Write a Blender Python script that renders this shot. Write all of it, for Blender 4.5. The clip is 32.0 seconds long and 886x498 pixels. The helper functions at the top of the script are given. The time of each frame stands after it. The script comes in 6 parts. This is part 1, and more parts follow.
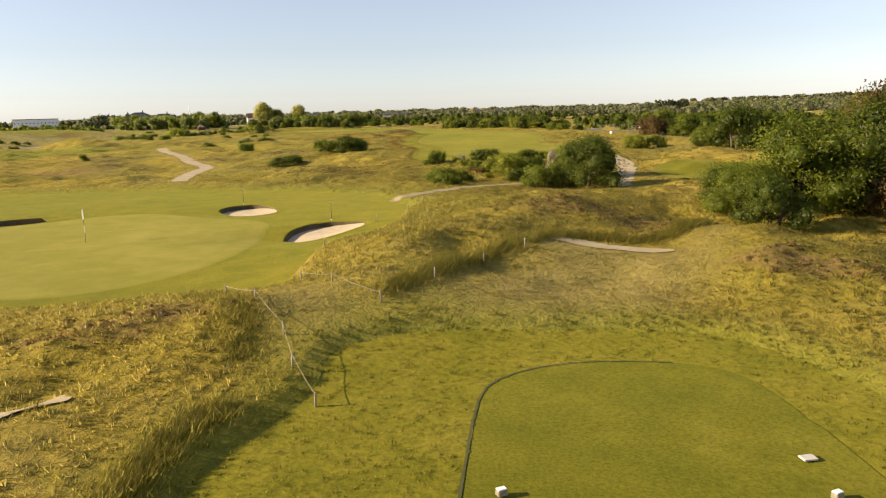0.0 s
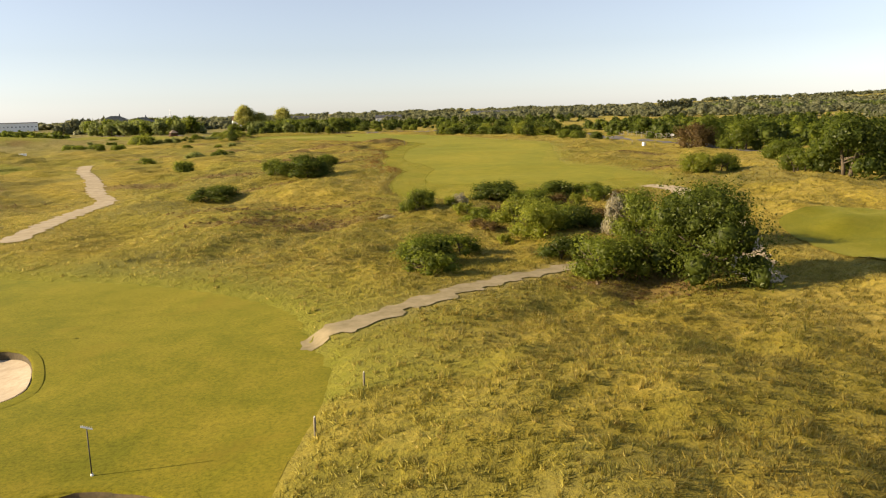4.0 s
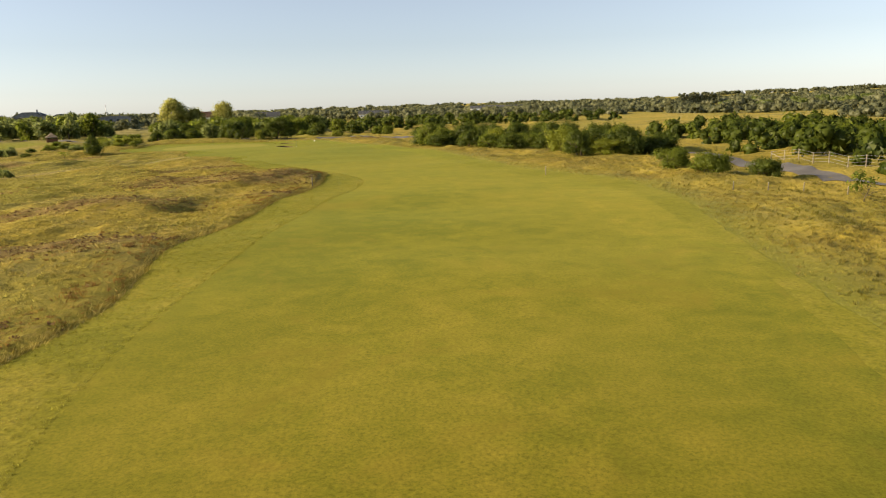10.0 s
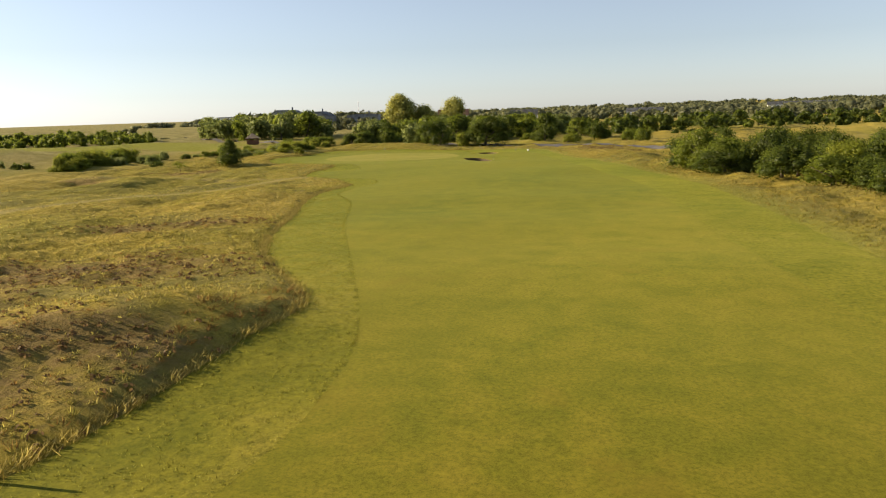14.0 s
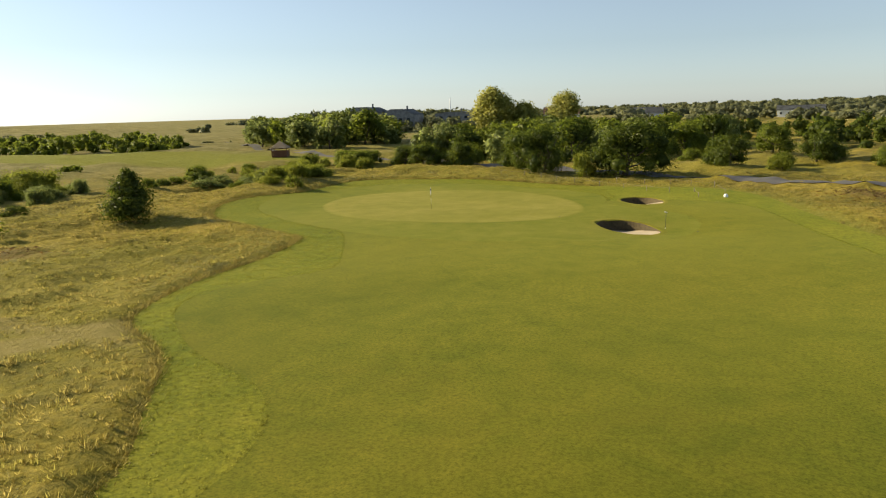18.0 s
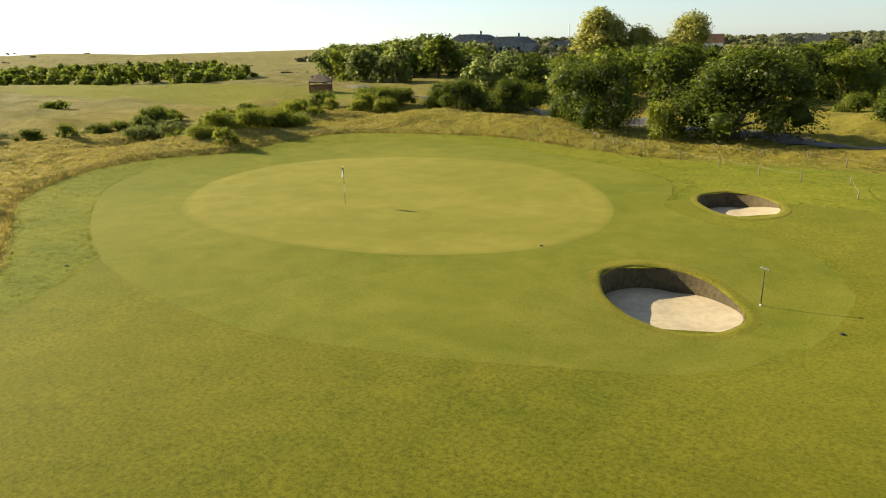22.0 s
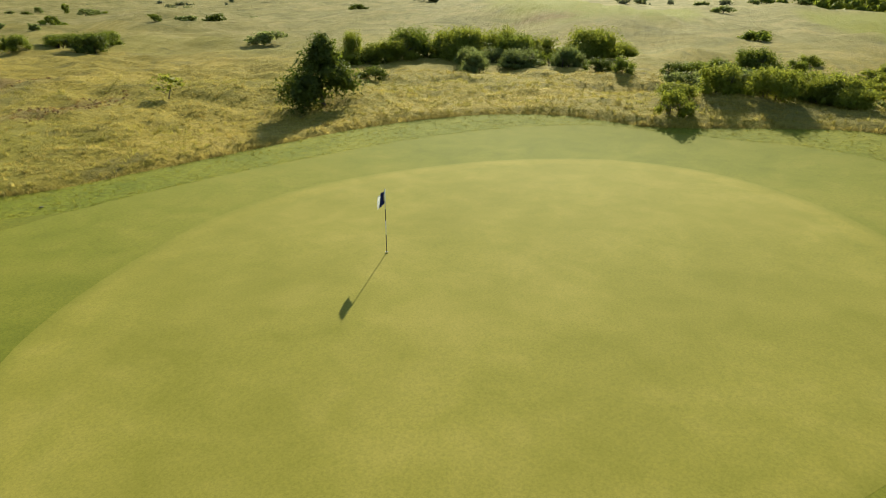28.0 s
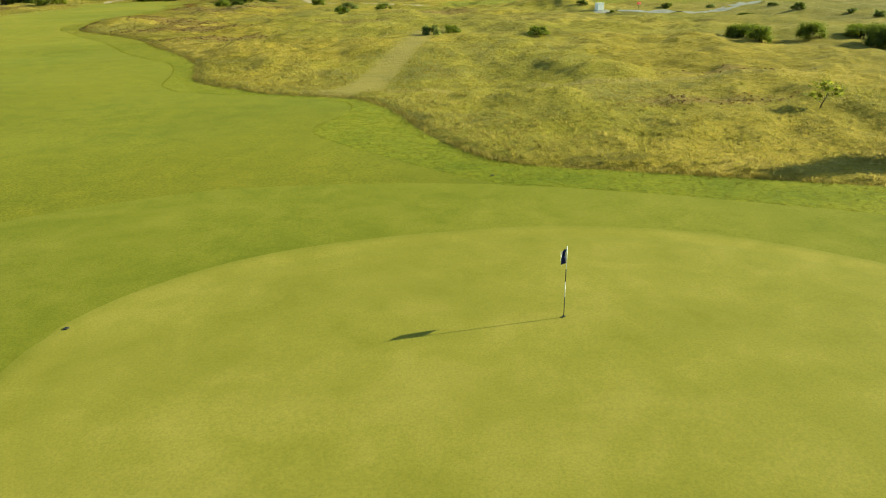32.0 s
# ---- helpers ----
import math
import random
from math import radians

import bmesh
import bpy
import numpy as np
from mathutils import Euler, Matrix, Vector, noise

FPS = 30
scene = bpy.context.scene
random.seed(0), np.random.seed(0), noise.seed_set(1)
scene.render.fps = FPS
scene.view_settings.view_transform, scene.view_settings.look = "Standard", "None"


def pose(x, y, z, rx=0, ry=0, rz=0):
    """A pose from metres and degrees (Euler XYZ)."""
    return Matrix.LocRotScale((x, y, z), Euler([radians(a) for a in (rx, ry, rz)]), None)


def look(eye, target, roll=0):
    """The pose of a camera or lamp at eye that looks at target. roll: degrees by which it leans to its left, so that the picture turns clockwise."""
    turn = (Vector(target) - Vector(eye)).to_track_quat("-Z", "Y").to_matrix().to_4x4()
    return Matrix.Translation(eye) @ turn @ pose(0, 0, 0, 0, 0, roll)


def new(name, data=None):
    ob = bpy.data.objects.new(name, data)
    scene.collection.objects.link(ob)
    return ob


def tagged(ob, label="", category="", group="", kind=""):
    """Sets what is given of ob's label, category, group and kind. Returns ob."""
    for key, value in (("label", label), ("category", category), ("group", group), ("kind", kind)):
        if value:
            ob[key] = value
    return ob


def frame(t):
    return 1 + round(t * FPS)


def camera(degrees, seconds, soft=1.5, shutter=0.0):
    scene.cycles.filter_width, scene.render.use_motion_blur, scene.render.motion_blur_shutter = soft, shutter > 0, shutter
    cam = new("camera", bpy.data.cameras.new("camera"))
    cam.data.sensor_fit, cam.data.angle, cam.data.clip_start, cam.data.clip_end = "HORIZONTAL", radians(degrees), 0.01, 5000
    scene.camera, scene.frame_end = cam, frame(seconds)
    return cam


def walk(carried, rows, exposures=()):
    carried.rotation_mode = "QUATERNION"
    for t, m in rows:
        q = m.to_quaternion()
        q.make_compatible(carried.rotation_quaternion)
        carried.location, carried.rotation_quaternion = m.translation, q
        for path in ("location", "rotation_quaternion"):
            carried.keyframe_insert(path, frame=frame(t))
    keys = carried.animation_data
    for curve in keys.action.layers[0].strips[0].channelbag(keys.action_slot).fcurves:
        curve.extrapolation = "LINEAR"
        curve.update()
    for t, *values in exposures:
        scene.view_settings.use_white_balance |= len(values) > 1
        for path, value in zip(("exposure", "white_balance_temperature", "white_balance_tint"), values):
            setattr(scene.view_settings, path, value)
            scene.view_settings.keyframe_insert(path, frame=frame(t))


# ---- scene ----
cam = camera(63.98, 32.0, 1.1)

PATH = [
    (0, (2.695, -9.891, 7.995), (2.504, -0.077, 6.083), -1.50),
    (0.5, (2.817, -6.909, 8.162), (2.630, 2.906, 6.256), -1.55),
    (1, (2.964, -3.525, 8.374), (2.779, 6.292, 6.478), -1.59),
    (1.5, (3.050, 0.335, 8.592), (2.869, 10.152, 6.695), -1.63),
    (2, (3.097, 4.536, 8.819), (2.921, 14.352, 6.920), -1.66),
    (2.5, (3.112, 9.108, 9.016), (2.940, 18.924, 7.116), -1.67),
    (3, (3.167, 13.919, 9.174), (3.002, 23.734, 7.264), -1.67),
    (3.5, (3.202, 18.863, 9.236), (3.042, 28.679, 7.335), -1.66),
    (5.5, (2.261, 49.620, 9.490), (2.128, 59.425, 7.534), -2.06),
    (6, (2.394, 58.731, 9.529), (2.260, 68.533, 7.557), -2.02),
    (6.5, (2.641, 67.917, 9.584), (2.510, 77.716, 7.595), -1.97),
    (7, (2.987, 77.054, 9.696), (2.855, 86.851, 7.698), -1.90),
    (7.5, (3.524, 86.050, 9.780), (3.403, 95.848, 7.787), -1.86),
    (8, (4.286, 95.061, 9.823), (4.166, 104.861, 7.837), -1.81),
    (8.5, (4.957, 104.322, 9.788), (4.842, 114.123, 7.809), -1.77),
    (9, (5.572, 114.128, 9.683), (5.464, 123.929, 7.703), -1.73),
    (9.5, (6.064, 123.833, 9.612), (5.971, 133.635, 7.629), -1.72),
    (10, (6.690, 133.337, 9.524), (6.529, 143.137, 7.544), -1.75),
    (10.5, (7.199, 142.371, 9.309), (6.915, 152.169, 7.332), -1.81),
    (11, (7.781, 151.513, 9.022), (7.243, 161.304, 7.060), -1.89),
    (11.5, (8.219, 160.781, 8.844), (7.254, 170.540, 6.886), -1.91),
    (12, (8.446, 169.971, 8.761), (6.992, 179.671, 6.811), -1.89),
    (12.5, (8.449, 178.952, 8.687), (6.478, 188.562, 6.747), -1.89),
    (13, (8.036, 187.510, 8.593), (5.433, 196.973, 6.672), -1.90),
    (13.5, (7.296, 195.699, 8.566), (4.072, 204.972, 6.663), -1.90),
    (14, (6.179, 203.920, 8.719), (2.381, 212.974, 6.824), -1.90),
    (14.5, (4.882, 212.122, 8.966), (0.536, 220.929, 7.079), -1.85),
    (16.5, (-7.665, 244.356, 9.217), (-12.670, 252.809, 7.350), -1.59),
    (17, (-12.566, 254.036, 9.228), (-17.590, 262.473, 7.335), -1.64),
    (17.5, (-17.561, 263.607, 9.309), (-22.600, 272.030, 7.394), -1.68),
    (18, (-22.345, 272.600, 9.545), (-27.414, 281.008, 7.646), -1.71),
    (18.5, (-26.025, 280.346, 9.798), (-31.116, 288.716, 7.788), -1.71),
    (19, (-28.250, 286.233, 9.814), (-33.346, 294.543, 7.584), -1.70),
    (19.5, (-29.238, 290.751, 9.599), (-34.343, 298.999, 7.169), -1.68),
    (20, (-29.395, 294.485, 9.309), (-34.564, 302.654, 6.748), -1.64),
    (20.5, (-29.127, 297.773, 9.040), (-34.550, 305.738, 6.364), -1.57),
    (21, (-28.788, 300.967, 8.832), (-34.480, 308.715, 6.084), -1.54),
    (21.5, (-28.884, 304.025, 8.663), (-34.890, 311.530, 5.904), -1.55),
    (22, (-29.109, 306.965, 8.516), (-35.538, 314.109, 5.754), -1.57),
    (22.5, (-29.493, 309.937, 8.512), (-36.347, 316.672, 5.745), -1.57),
    (23, (-29.953, 312.841, 8.472), (-37.189, 319.148, 5.670), -1.58),
    (23.5, (-30.600, 316.027, 8.447), (-38.234, 321.805, 5.560), -1.54),
    (24, (-31.385, 319.209, 8.503), (-39.370, 324.446, 5.536), -1.48),
    (24.5, (-32.472, 322.627, 8.525), (-40.817, 327.219, 5.479), -1.41),
    (26.5, (-36.332, 334.092, 8.585), (-45.749, 334.689, 5.274), -0.38),
    (27, (-37.392, 336.636, 8.503), (-46.789, 336.112, 5.123), -0.27),
    (27.5, (-38.443, 339.243, 8.446), (-47.664, 337.527, 4.976), -0.19),
    (28, (-39.535, 341.535, 8.417), (-48.437, 338.681, 4.864), -0.17),
    (28.5, (-41.023, 343.662, 8.538), (-49.412, 339.582, 4.935), -0.24),
    (29, (-42.557, 345.421, 8.585), (-50.292, 340.227, 4.953), -0.43),
    (29.5, (-44.388, 347.004, 8.687), (-51.268, 340.732, 5.036), -0.70),
    (30, (-46.327, 348.255, 8.794), (-52.253, 341.079, 5.135), -0.90),
    (30.5, (-48.345, 349.381, 8.879), (-53.139, 341.409, 5.208), -0.97),
    (31, (-50.467, 350.160, 9.082), (-54.055, 341.583, 5.399), -0.99),
    (31.5, (-52.663, 350.709, 9.247), (-54.917, 341.694, 5.552), -1.01),
    (32, (-54.656, 350.928, 9.402), (-55.614, 341.686, 5.707), -1.04),
]
walk(cam, [(t, look(eye, target, roll)) for t, eye, target, roll in PATH], [(0.0, 1.1, 6800, 20), (6.0, 1.12, 6800, 19), (10.0, 1.0, 6750, 17), (13.0, 0.95, 6650, 17), (17.0, 0.72, 6400, 11), (20.0, 0.98, 6500, 9), (24.0, 1.04, 6500, 6), (26.5, 1.0, 6100, 5), (28.0, 0.99, 6100, 0), (30.0, 1.12, 6300, -8), (32.0, 1.18, 6500, -17)])

# ---------------------------------------------------------------- light
SUN_DIR = Vector((-0.915, -0.140, 0.378)).normalized()      # towards the low evening sun
world = bpy.data.worlds.new("sky")
scene.world = world
world.use_nodes = True
wn, wl = world.node_tree.nodes, world.node_tree.links
sky = wn.new("ShaderNodeTexSky")
sky.sky_type = "NISHITA"
sky.sun_disc = False
sky.sun_elevation = math.asin(SUN_DIR.z)
sky.sun_rotation = math.atan2(SUN_DIR.x, SUN_DIR.y)
sky.air_density, sky.dust_density, sky.ozone_density = 1.0, 0.32, 1.6
wn["Background"].inputs["Strength"].default_value = 0.072
soft_sky = wn.new("ShaderNodeHueSaturation")
soft_sky.inputs["Saturation"].default_value = 0.52
wl.new(sky.outputs["Color"], soft_sky.inputs["Color"])
cool = wn.new("ShaderNodeVectorMath")
cool.operation = "MULTIPLY"
cool.inputs[1].default_value = (0.89, 0.995, 1.08)
wl.new(soft_sky.outputs["Color"], cool.inputs[0])
wl.new(cool.outputs["Vector"], wn["Background"].inputs["Color"])

sun_lamp = bpy.data.lights.new("sun", "SUN")
sun_lamp.energy, sun_lamp.angle, sun_lamp.color = 5.0, radians(0.6), (1.0, 0.85, 0.54)
sun = new("sun", sun_lamp)
sun.matrix_world = look(SUN_DIR * 300, (0, 0, 0))


# ---------------------------------------------------------------- materials
def material(name):
    m = bpy.data.materials.new(name)
    m.use_nodes = True
    return m, m.node_tree.nodes, m.node_tree.links


def noise_at(nt, links, pos, scale, detail=3.0, rough=0.55, distort=0.0):
    n = nt.new("ShaderNodeTexNoise")
    n.inputs["Scale"].default_value, n.inputs["Detail"].default_value = scale, detail
    n.inputs["Roughness"].default_value, n.inputs["Distortion"].default_value = rough, distort
    links.new(pos, n.inputs["Vector"])
    return n.outputs["Fac"]


def ramp(nt, links, fac, stops):
    r = nt.new("ShaderNodeValToRGB")
    el = r.color_ramp.elements
    while len(el) < len(stops):
        el.new(0.5)
    for e, (p, c) in zip(el, stops):
        e.position, e.color = p, (*c, 1)
    links.new(fac, r.inputs["Fac"])
    return r.outputs["Color"]


def mix(nt, links, fac, a, b, kind="MIX"):
    m = nt.new("ShaderNodeMix")
    m.data_type, m.blend_type = "RGBA", kind
    sockets = [s for s in m.inputs if s.type == "RGBA"]
    fac_in = m.inputs[0]
    for value, socket in ((fac, fac_in), (a, sockets[0]), (b, sockets[1])):
        if isinstance(value, (int, float)):
            socket.default_value = value
        elif isinstance(value, tuple):
            socket.default_value = (*value, 1)
        else:
            links.new(value, socket)
    return [s for s in m.outputs if s.type == "RGBA"][0]


def math_node(nt, links, op, a, b=0.0, clamp=False):
    m = nt.new("ShaderNodeMath")
    m.operation, m.use_clamp = op, clamp
    for value, socket in ((a, m.inputs[0]), (b, m.inputs[1])):
        if isinstance(value, (int, float)):
            socket.default_value = value
        else:
            links.new(value, socket)
    return m.outputs[0]


def bump(nt, links, fac, strength, distance, bsdf):
    b = nt.new("ShaderNodeBump")
    b.inputs["Strength"].default_value, b.inputs["Distance"].default_value = strength, distance
    links.new(fac, b.inputs["Height"])
    links.new(b.outputs["Normal"], bsdf.inputs["Normal"])


def turf(name, dark, mid, light, fine=9.0, broad=0.05, bumpy=0.4, depth=0.03, stripe=None, dry=None, lush=None, sheen=0.075, grit=0.75):
    """Mown or wild grass seen from some metres above: broad colour drift, patches and fine blades."""
    m, nt, links = material(name)
    bsdf = nt["Principled BSDF"]
    bsdf.inputs["Roughness"].default_value = 0.9
    bsdf.inputs["Specular IOR Level"].default_value = 0.06
    pos = nt.new("ShaderNodeNewGeometry").outputs["Position"]
    a = noise_at(nt, links, pos, broad, 4, 0.6, 0.6)
    b = noise_at(nt, links, pos, 0.55, 4, 0.62, 0.4)
    c = noise_at(nt, links, pos, fine, 6, 0.72)
    f = math_node(nt, links, "MULTIPLY_ADD", a, 0.55)
    f.node.inputs[2].default_value = 0.0
    f2 = math_node(nt, links, "MULTIPLY_ADD", b, 0.45)
    links.new(f, f2.node.inputs[2])
    col = ramp(nt, links, f2, [(0.36, dark), (0.5, mid), (0.64, light)])
    blade = noise_at(nt, links, pos, fine * 3.2, 5, 0.8)
    speck = ramp(nt, links, mix(nt, links, 0.45, c, blade), [(0.40, (0.45, 0.50, 0.45)), (0.5, (1, 1, 1)), (0.60, (1.45, 1.40, 1.3))])
    col = mix(nt, links, grit, col, speck, "MULTIPLY")
    if dry:
        d = noise_at(nt, links, pos, 0.16, 5, 0.65, 0.8)
        col = mix(nt, links, ramp(nt, links, d, [(0.56, (0, 0, 0)), (0.7, (0.6, 0.6, 0.6))]), col, dry)
    if lush:
        north = nt.new("ShaderNodeSeparateXYZ")
        links.new(pos, north.inputs[0])
        span = nt.new("ShaderNodeMapRange")
        span.inputs["From Min"].default_value, span.inputs["From Max"].default_value = 215, 300
        links.new(north.outputs["Y"], span.inputs["Value"])
        col = mix(nt, links, math_node(nt, links, "MULTIPLY", span.outputs["Result"], 0.75), col, mix(nt, links, 1.0, mix(nt, links, 1.0, ramp(nt, links, f2, [(0.36, tuple(v * w for v, w in zip(lush, (0.66, 0.78, 0.7)))), (0.5, lush), (0.64, tuple(v * w for v, w in zip(lush, (1.28, 1.16, 1.25))))]), speck, "MULTIPLY"), (1.0, 1.0, 1.0), "MULTIPLY"))
    if stripe:
        direction, width, amount = stripe
        w = nt.new("ShaderNodeVectorMath")
        w.operation = "DOT_PRODUCT"
        links.new(pos, w.inputs[0])
        w.inputs[1].default_value = (*direction, 0)
        s = math_node(nt, links, "SINE", math_node(nt, links, "MULTIPLY", w.outputs["Value"], math.pi / width))
        s = math_node(nt, links, "MULTIPLY_ADD", s, 3.0, True)
        s.node.inputs[2].default_value = 0.5
        col = mix(nt, links, math_node(nt, links, "MULTIPLY", s, amount), col, tuple(v * 0.8 for v in mid))
    links.new(col, bsdf.inputs["Base Color"])
    bsdf.inputs["Sheen Weight"].default_value = sheen
    bsdf.inputs["Sheen Roughness"].default_value = 0.45
    bsdf.inputs["Sheen Tint"].default_value = (0.82, 0.84, 0.16, 1)
    bump(nt, links, mix(nt, links, 0.5, c, b), bumpy, depth, bsdf)
    return m, nt, links, bsdf, col, pos


green_mat, gn, gl, gb, gcol, gpos = turf("putting green turf", (0.184, 0.174, 0.026), (0.224, 0.204, 0.037), (0.274, 0.238, 0.054), 14, 0.09, 0.10, 0.01, ((0.3, 0.95), 2.6, 0.10), None, None, 0.04, 0.35)
inset = gn.new("ShaderNodeAttribute")
inset.attribute_name = "inset"
passes = ramp(gn, gl, math_node(gn, gl, "MULTIPLY", inset.outputs["Fac"], 0.2), [(0.0, (0.84, 0.88, 0.74)), (0.1, (1.045, 1.035, 1.04)), (0.22, (1.04, 1.03, 1.03)), (0.28, (0.98, 0.99, 0.98)), (0.40, (1.02, 1.015, 1.02)), (0.55, (1, 1, 1))])
gl.new(mix(gn, gl, 1.0, gcol, passes, "MULTIPLY"), gb.inputs["Base Color"])
apron_mat = turf("apron turf", (0.104, 0.120, 0.011), (0.142, 0.148, 0.016), (0.186, 0.176, 0.026), 12, 0.07, 0.15, 0.012, None, None, None, 0.06, 0.5)[0]
fairway_mat = turf("fairway turf", (0.078, 0.087, 0.005), (0.138, 0.124, 0.009), (0.196, 0.156, 0.016), 8, 0.030, 0.25, 0.02, ((1.0, 0.05), 9.0, 0.16), (0.165, 0.118, 0.012), (0.098, 0.106, 0.008), 0.11)[0]
semi_mat = turf("first cut turf", (0.108, 0.108, 0.008), (0.158, 0.142, 0.013), (0.212, 0.174, 0.024), 4.5, 0.08, 0.7, 0.06, None, None, (0.135, 0.152, 0.011))[0]
tee_mat = turf("tee turf", (0.090, 0.096, 0.008), (0.122, 0.116, 0.010), (0.165, 0.148, 0.018), 10, 0.12, 0.25, 0.02)[0]
rim_mat = turf("bunker rim turf", (0.120, 0.122, 0.012), (0.168, 0.150, 0.018), (0.215, 0.182, 0.028), 12, 0.2, 0.2, 0.015)[0]
trodden_mat = turf("trodden dry turf", (0.135, 0.118, 0.013), (0.200, 0.162, 0.024), (0.300, 0.230, 0.060), 4.0, 0.2, 0.6, 0.05)[0]

rough_mat, rn, rl, rb, rcol, rpos = turf("tall rough grass", (0.158, 0.126, 0.014), (0.258, 0.198, 0.028), (0.350, 0.262, 0.056), 2.3, 0.06, 1.0, 0.48, None, (0.275, 0.210, 0.046), None, 0.03)
attr = rn.new("ShaderNodeAttribute")
attr.attribute_name = "heather"
clump = noise_at(rn, rl, rpos, 1.3, 4, 0.7)
heath_f = ramp(rn, rl, math_node(rn, rl, "ADD", attr.outputs["Fac"], math_node(rn, rl, "MULTIPLY_ADD", clump, 0.9)), [(0.42, (0, 0, 0)), (0.85, (0.85, 0.85, 0.85))])
heath_f.node.inputs["Fac"].links[0].from_node.inputs[1].links[0].from_node.inputs[2].default_value = -0.45
heath_c = ramp(rn, rl, clump, [(0.35, (0.075, 0.052, 0.016)), (0.5, (0.150, 0.100, 0.034)), (0.66, (0.23, 0.150, 0.058))])
drift = noise_at(rn, rl, rpos, 0.014, 5, 0.6, 1.2)
drift_f = ramp(rn, rl, drift, [(0.44, (0, 0, 0)), (0.58, (0.75, 0.75, 0.75))])
meadow = mix(rn, rl, drift_f, rcol, mix(rn, rl, 0.6, rcol, (0.150, 0.158, 0.022)))
scrub = noise_at(rn, rl, rpos, 0.20, 6, 0.72, 0.6)
scrub_f = ramp(rn, rl, scrub, [(0.57, (0, 0, 0)), (0.66, (0.7, 0.7, 0.7))])
meadow = mix(rn, rl, scrub_f, meadow, (0.085, 0.078, 0.018))
worn = rn.new("ShaderNodeAttribute")
worn.attribute_name = "worn"
meadow = mix(rn, rl, math_node(rn, rl, "MULTIPLY", worn.outputs["Fac"], math_node(rn, rl, "MULTIPLY", clump, 1.6), True), meadow, (0.255, 0.205, 0.066))
broad_scrub = ramp(rn, rl, noise_at(rn, rl, rpos, 0.030, 6, 0.75, 1.0), [(0.50, (0, 0, 0)), (0.60, (0.65, 0.65, 0.65))])
meadow = mix(rn, rl, broad_scrub, meadow, mix(rn, rl, scrub, (0.085, 0.082, 0.022), (0.190, 0.165, 0.045)))
dune = rn.new("ShaderNodeAttribute")
dune.attribute_name = "dune"
pale = ramp(rn, rl, noise_at(rn, rl, rpos, 0.09, 8, 0.8, 1.2), [(0.40, (0.072, 0.074, 0.026)), (0.5, (0.158, 0.144, 0.056)), (0.60, (0.245, 0.208, 0.096))])
meadow = mix(rn, rl, math_node(rn, rl, "MULTIPLY", dune.outputs["Fac"], 0.75), meadow, pale)
lawn = rn.new("ShaderNodeAttribute")
lawn.attribute_name = "mown"
meadow = mix(rn, rl, lawn.outputs["Fac"], meadow, ramp(rn, rl, clump, [(0.35, (0.135, 0.150, 0.014)), (0.65, (0.200, 0.195, 0.026))]))
rl.new(mix(rn, rl, heath_f, meadow, heath_c), rb.inputs["Base Color"])
rb.inputs["Sheen Weight"].default_value, rb.inputs["Sheen Tint"].default_value = 0.08, (0.95, 0.78, 0.30, 1)


def plain(name, a, b, scale=6.0, rough=0.8, bumpy=0.3, depth=0.01, metal=0.0, big=0.6):
    m, nt, links = material(name)
    bsdf = nt["Principled BSDF"]
    bsdf.inputs["Roughness"].default_value, bsdf.inputs["Metallic"].default_value = rough, metal
    pos = nt.new("ShaderNodeTexCoord").outputs["Object"]
    n1, n2 = noise_at(nt, links, pos, scale, 5, 0.65), noise_at(nt, links, pos, big, 3)
    col = ramp(nt, links, math_node(nt, links, "MULTIPLY_ADD", n1, 0.6), [(0.35, a), (0.65, b)])
    links.new(math_node(nt, links, "MULTIPLY", n2, 0.4), col.node.inputs["Fac"].links[0].from_node.inputs[2])
    links.new(col, bsdf.inputs["Base Color"])
    bump(nt, links, n1, bumpy, depth, bsdf)
    return m


sand_mat = plain("bunker sand", (0.37, 0.29, 0.19), (0.52, 0.43, 0.30), 3.0, 0.95, 0.5, 0.06)
track_mat = plain("sandy track", (0.27, 0.21, 0.115), (0.42, 0.34, 0.215), 1.1, 0.95, 0.5, 0.04)
trail_mat = plain("grassy sand trail", (0.17, 0.135, 0.055), (0.33, 0.265, 0.15), 1.4, 0.95, 0.5, 0.04)
face_mat = plain("revetted turf face", (0.042, 0.033, 0.016), (0.12, 0.088, 0.04), 5.0, 0.95, 0.8, 0.05)
asphalt_mat = plain("worn asphalt", (0.085, 0.078, 0.072), (0.145, 0.133, 0.125), 5.0, 0.85, 0.2, 0.01)
bark_mat = plain("bark", (0.045, 0.032, 0.020), (0.13, 0.10, 0.065), 7.0, 0.95, 0.8, 0.02)
post_mat = plain("weathered post wood", (0.17, 0.145, 0.10), (0.32, 0.275, 0.20), 9.0, 0.9, 0.4, 0.005)
rope_mat = plain("pale rope", (0.24, 0.21, 0.14), (0.36, 0.32, 0.22), 30.0, 0.9, 0.4, 0.004)
white_mat = plain("white paint", (0.72, 0.72, 0.70), (0.82, 0.82, 0.80), 9.0, 0.5, 0.05, 0.002)
black_mat = plain("black rubber", (0.012, 0.012, 0.012), (0.03, 0.03, 0.03), 12.0, 0.6, 0.1, 0.002)
blue_mat = plain("navy flag cloth", (0.010, 0.015, 0.075), (0.016, 0.026, 0.12), 6.0, 0.85, 0.2, 0.01)
red_mat = plain("red paint", (0.50, 0.03, 0.02), (0.60, 0.05, 0.03), 6.0, 0.5, 0.1, 0.002)
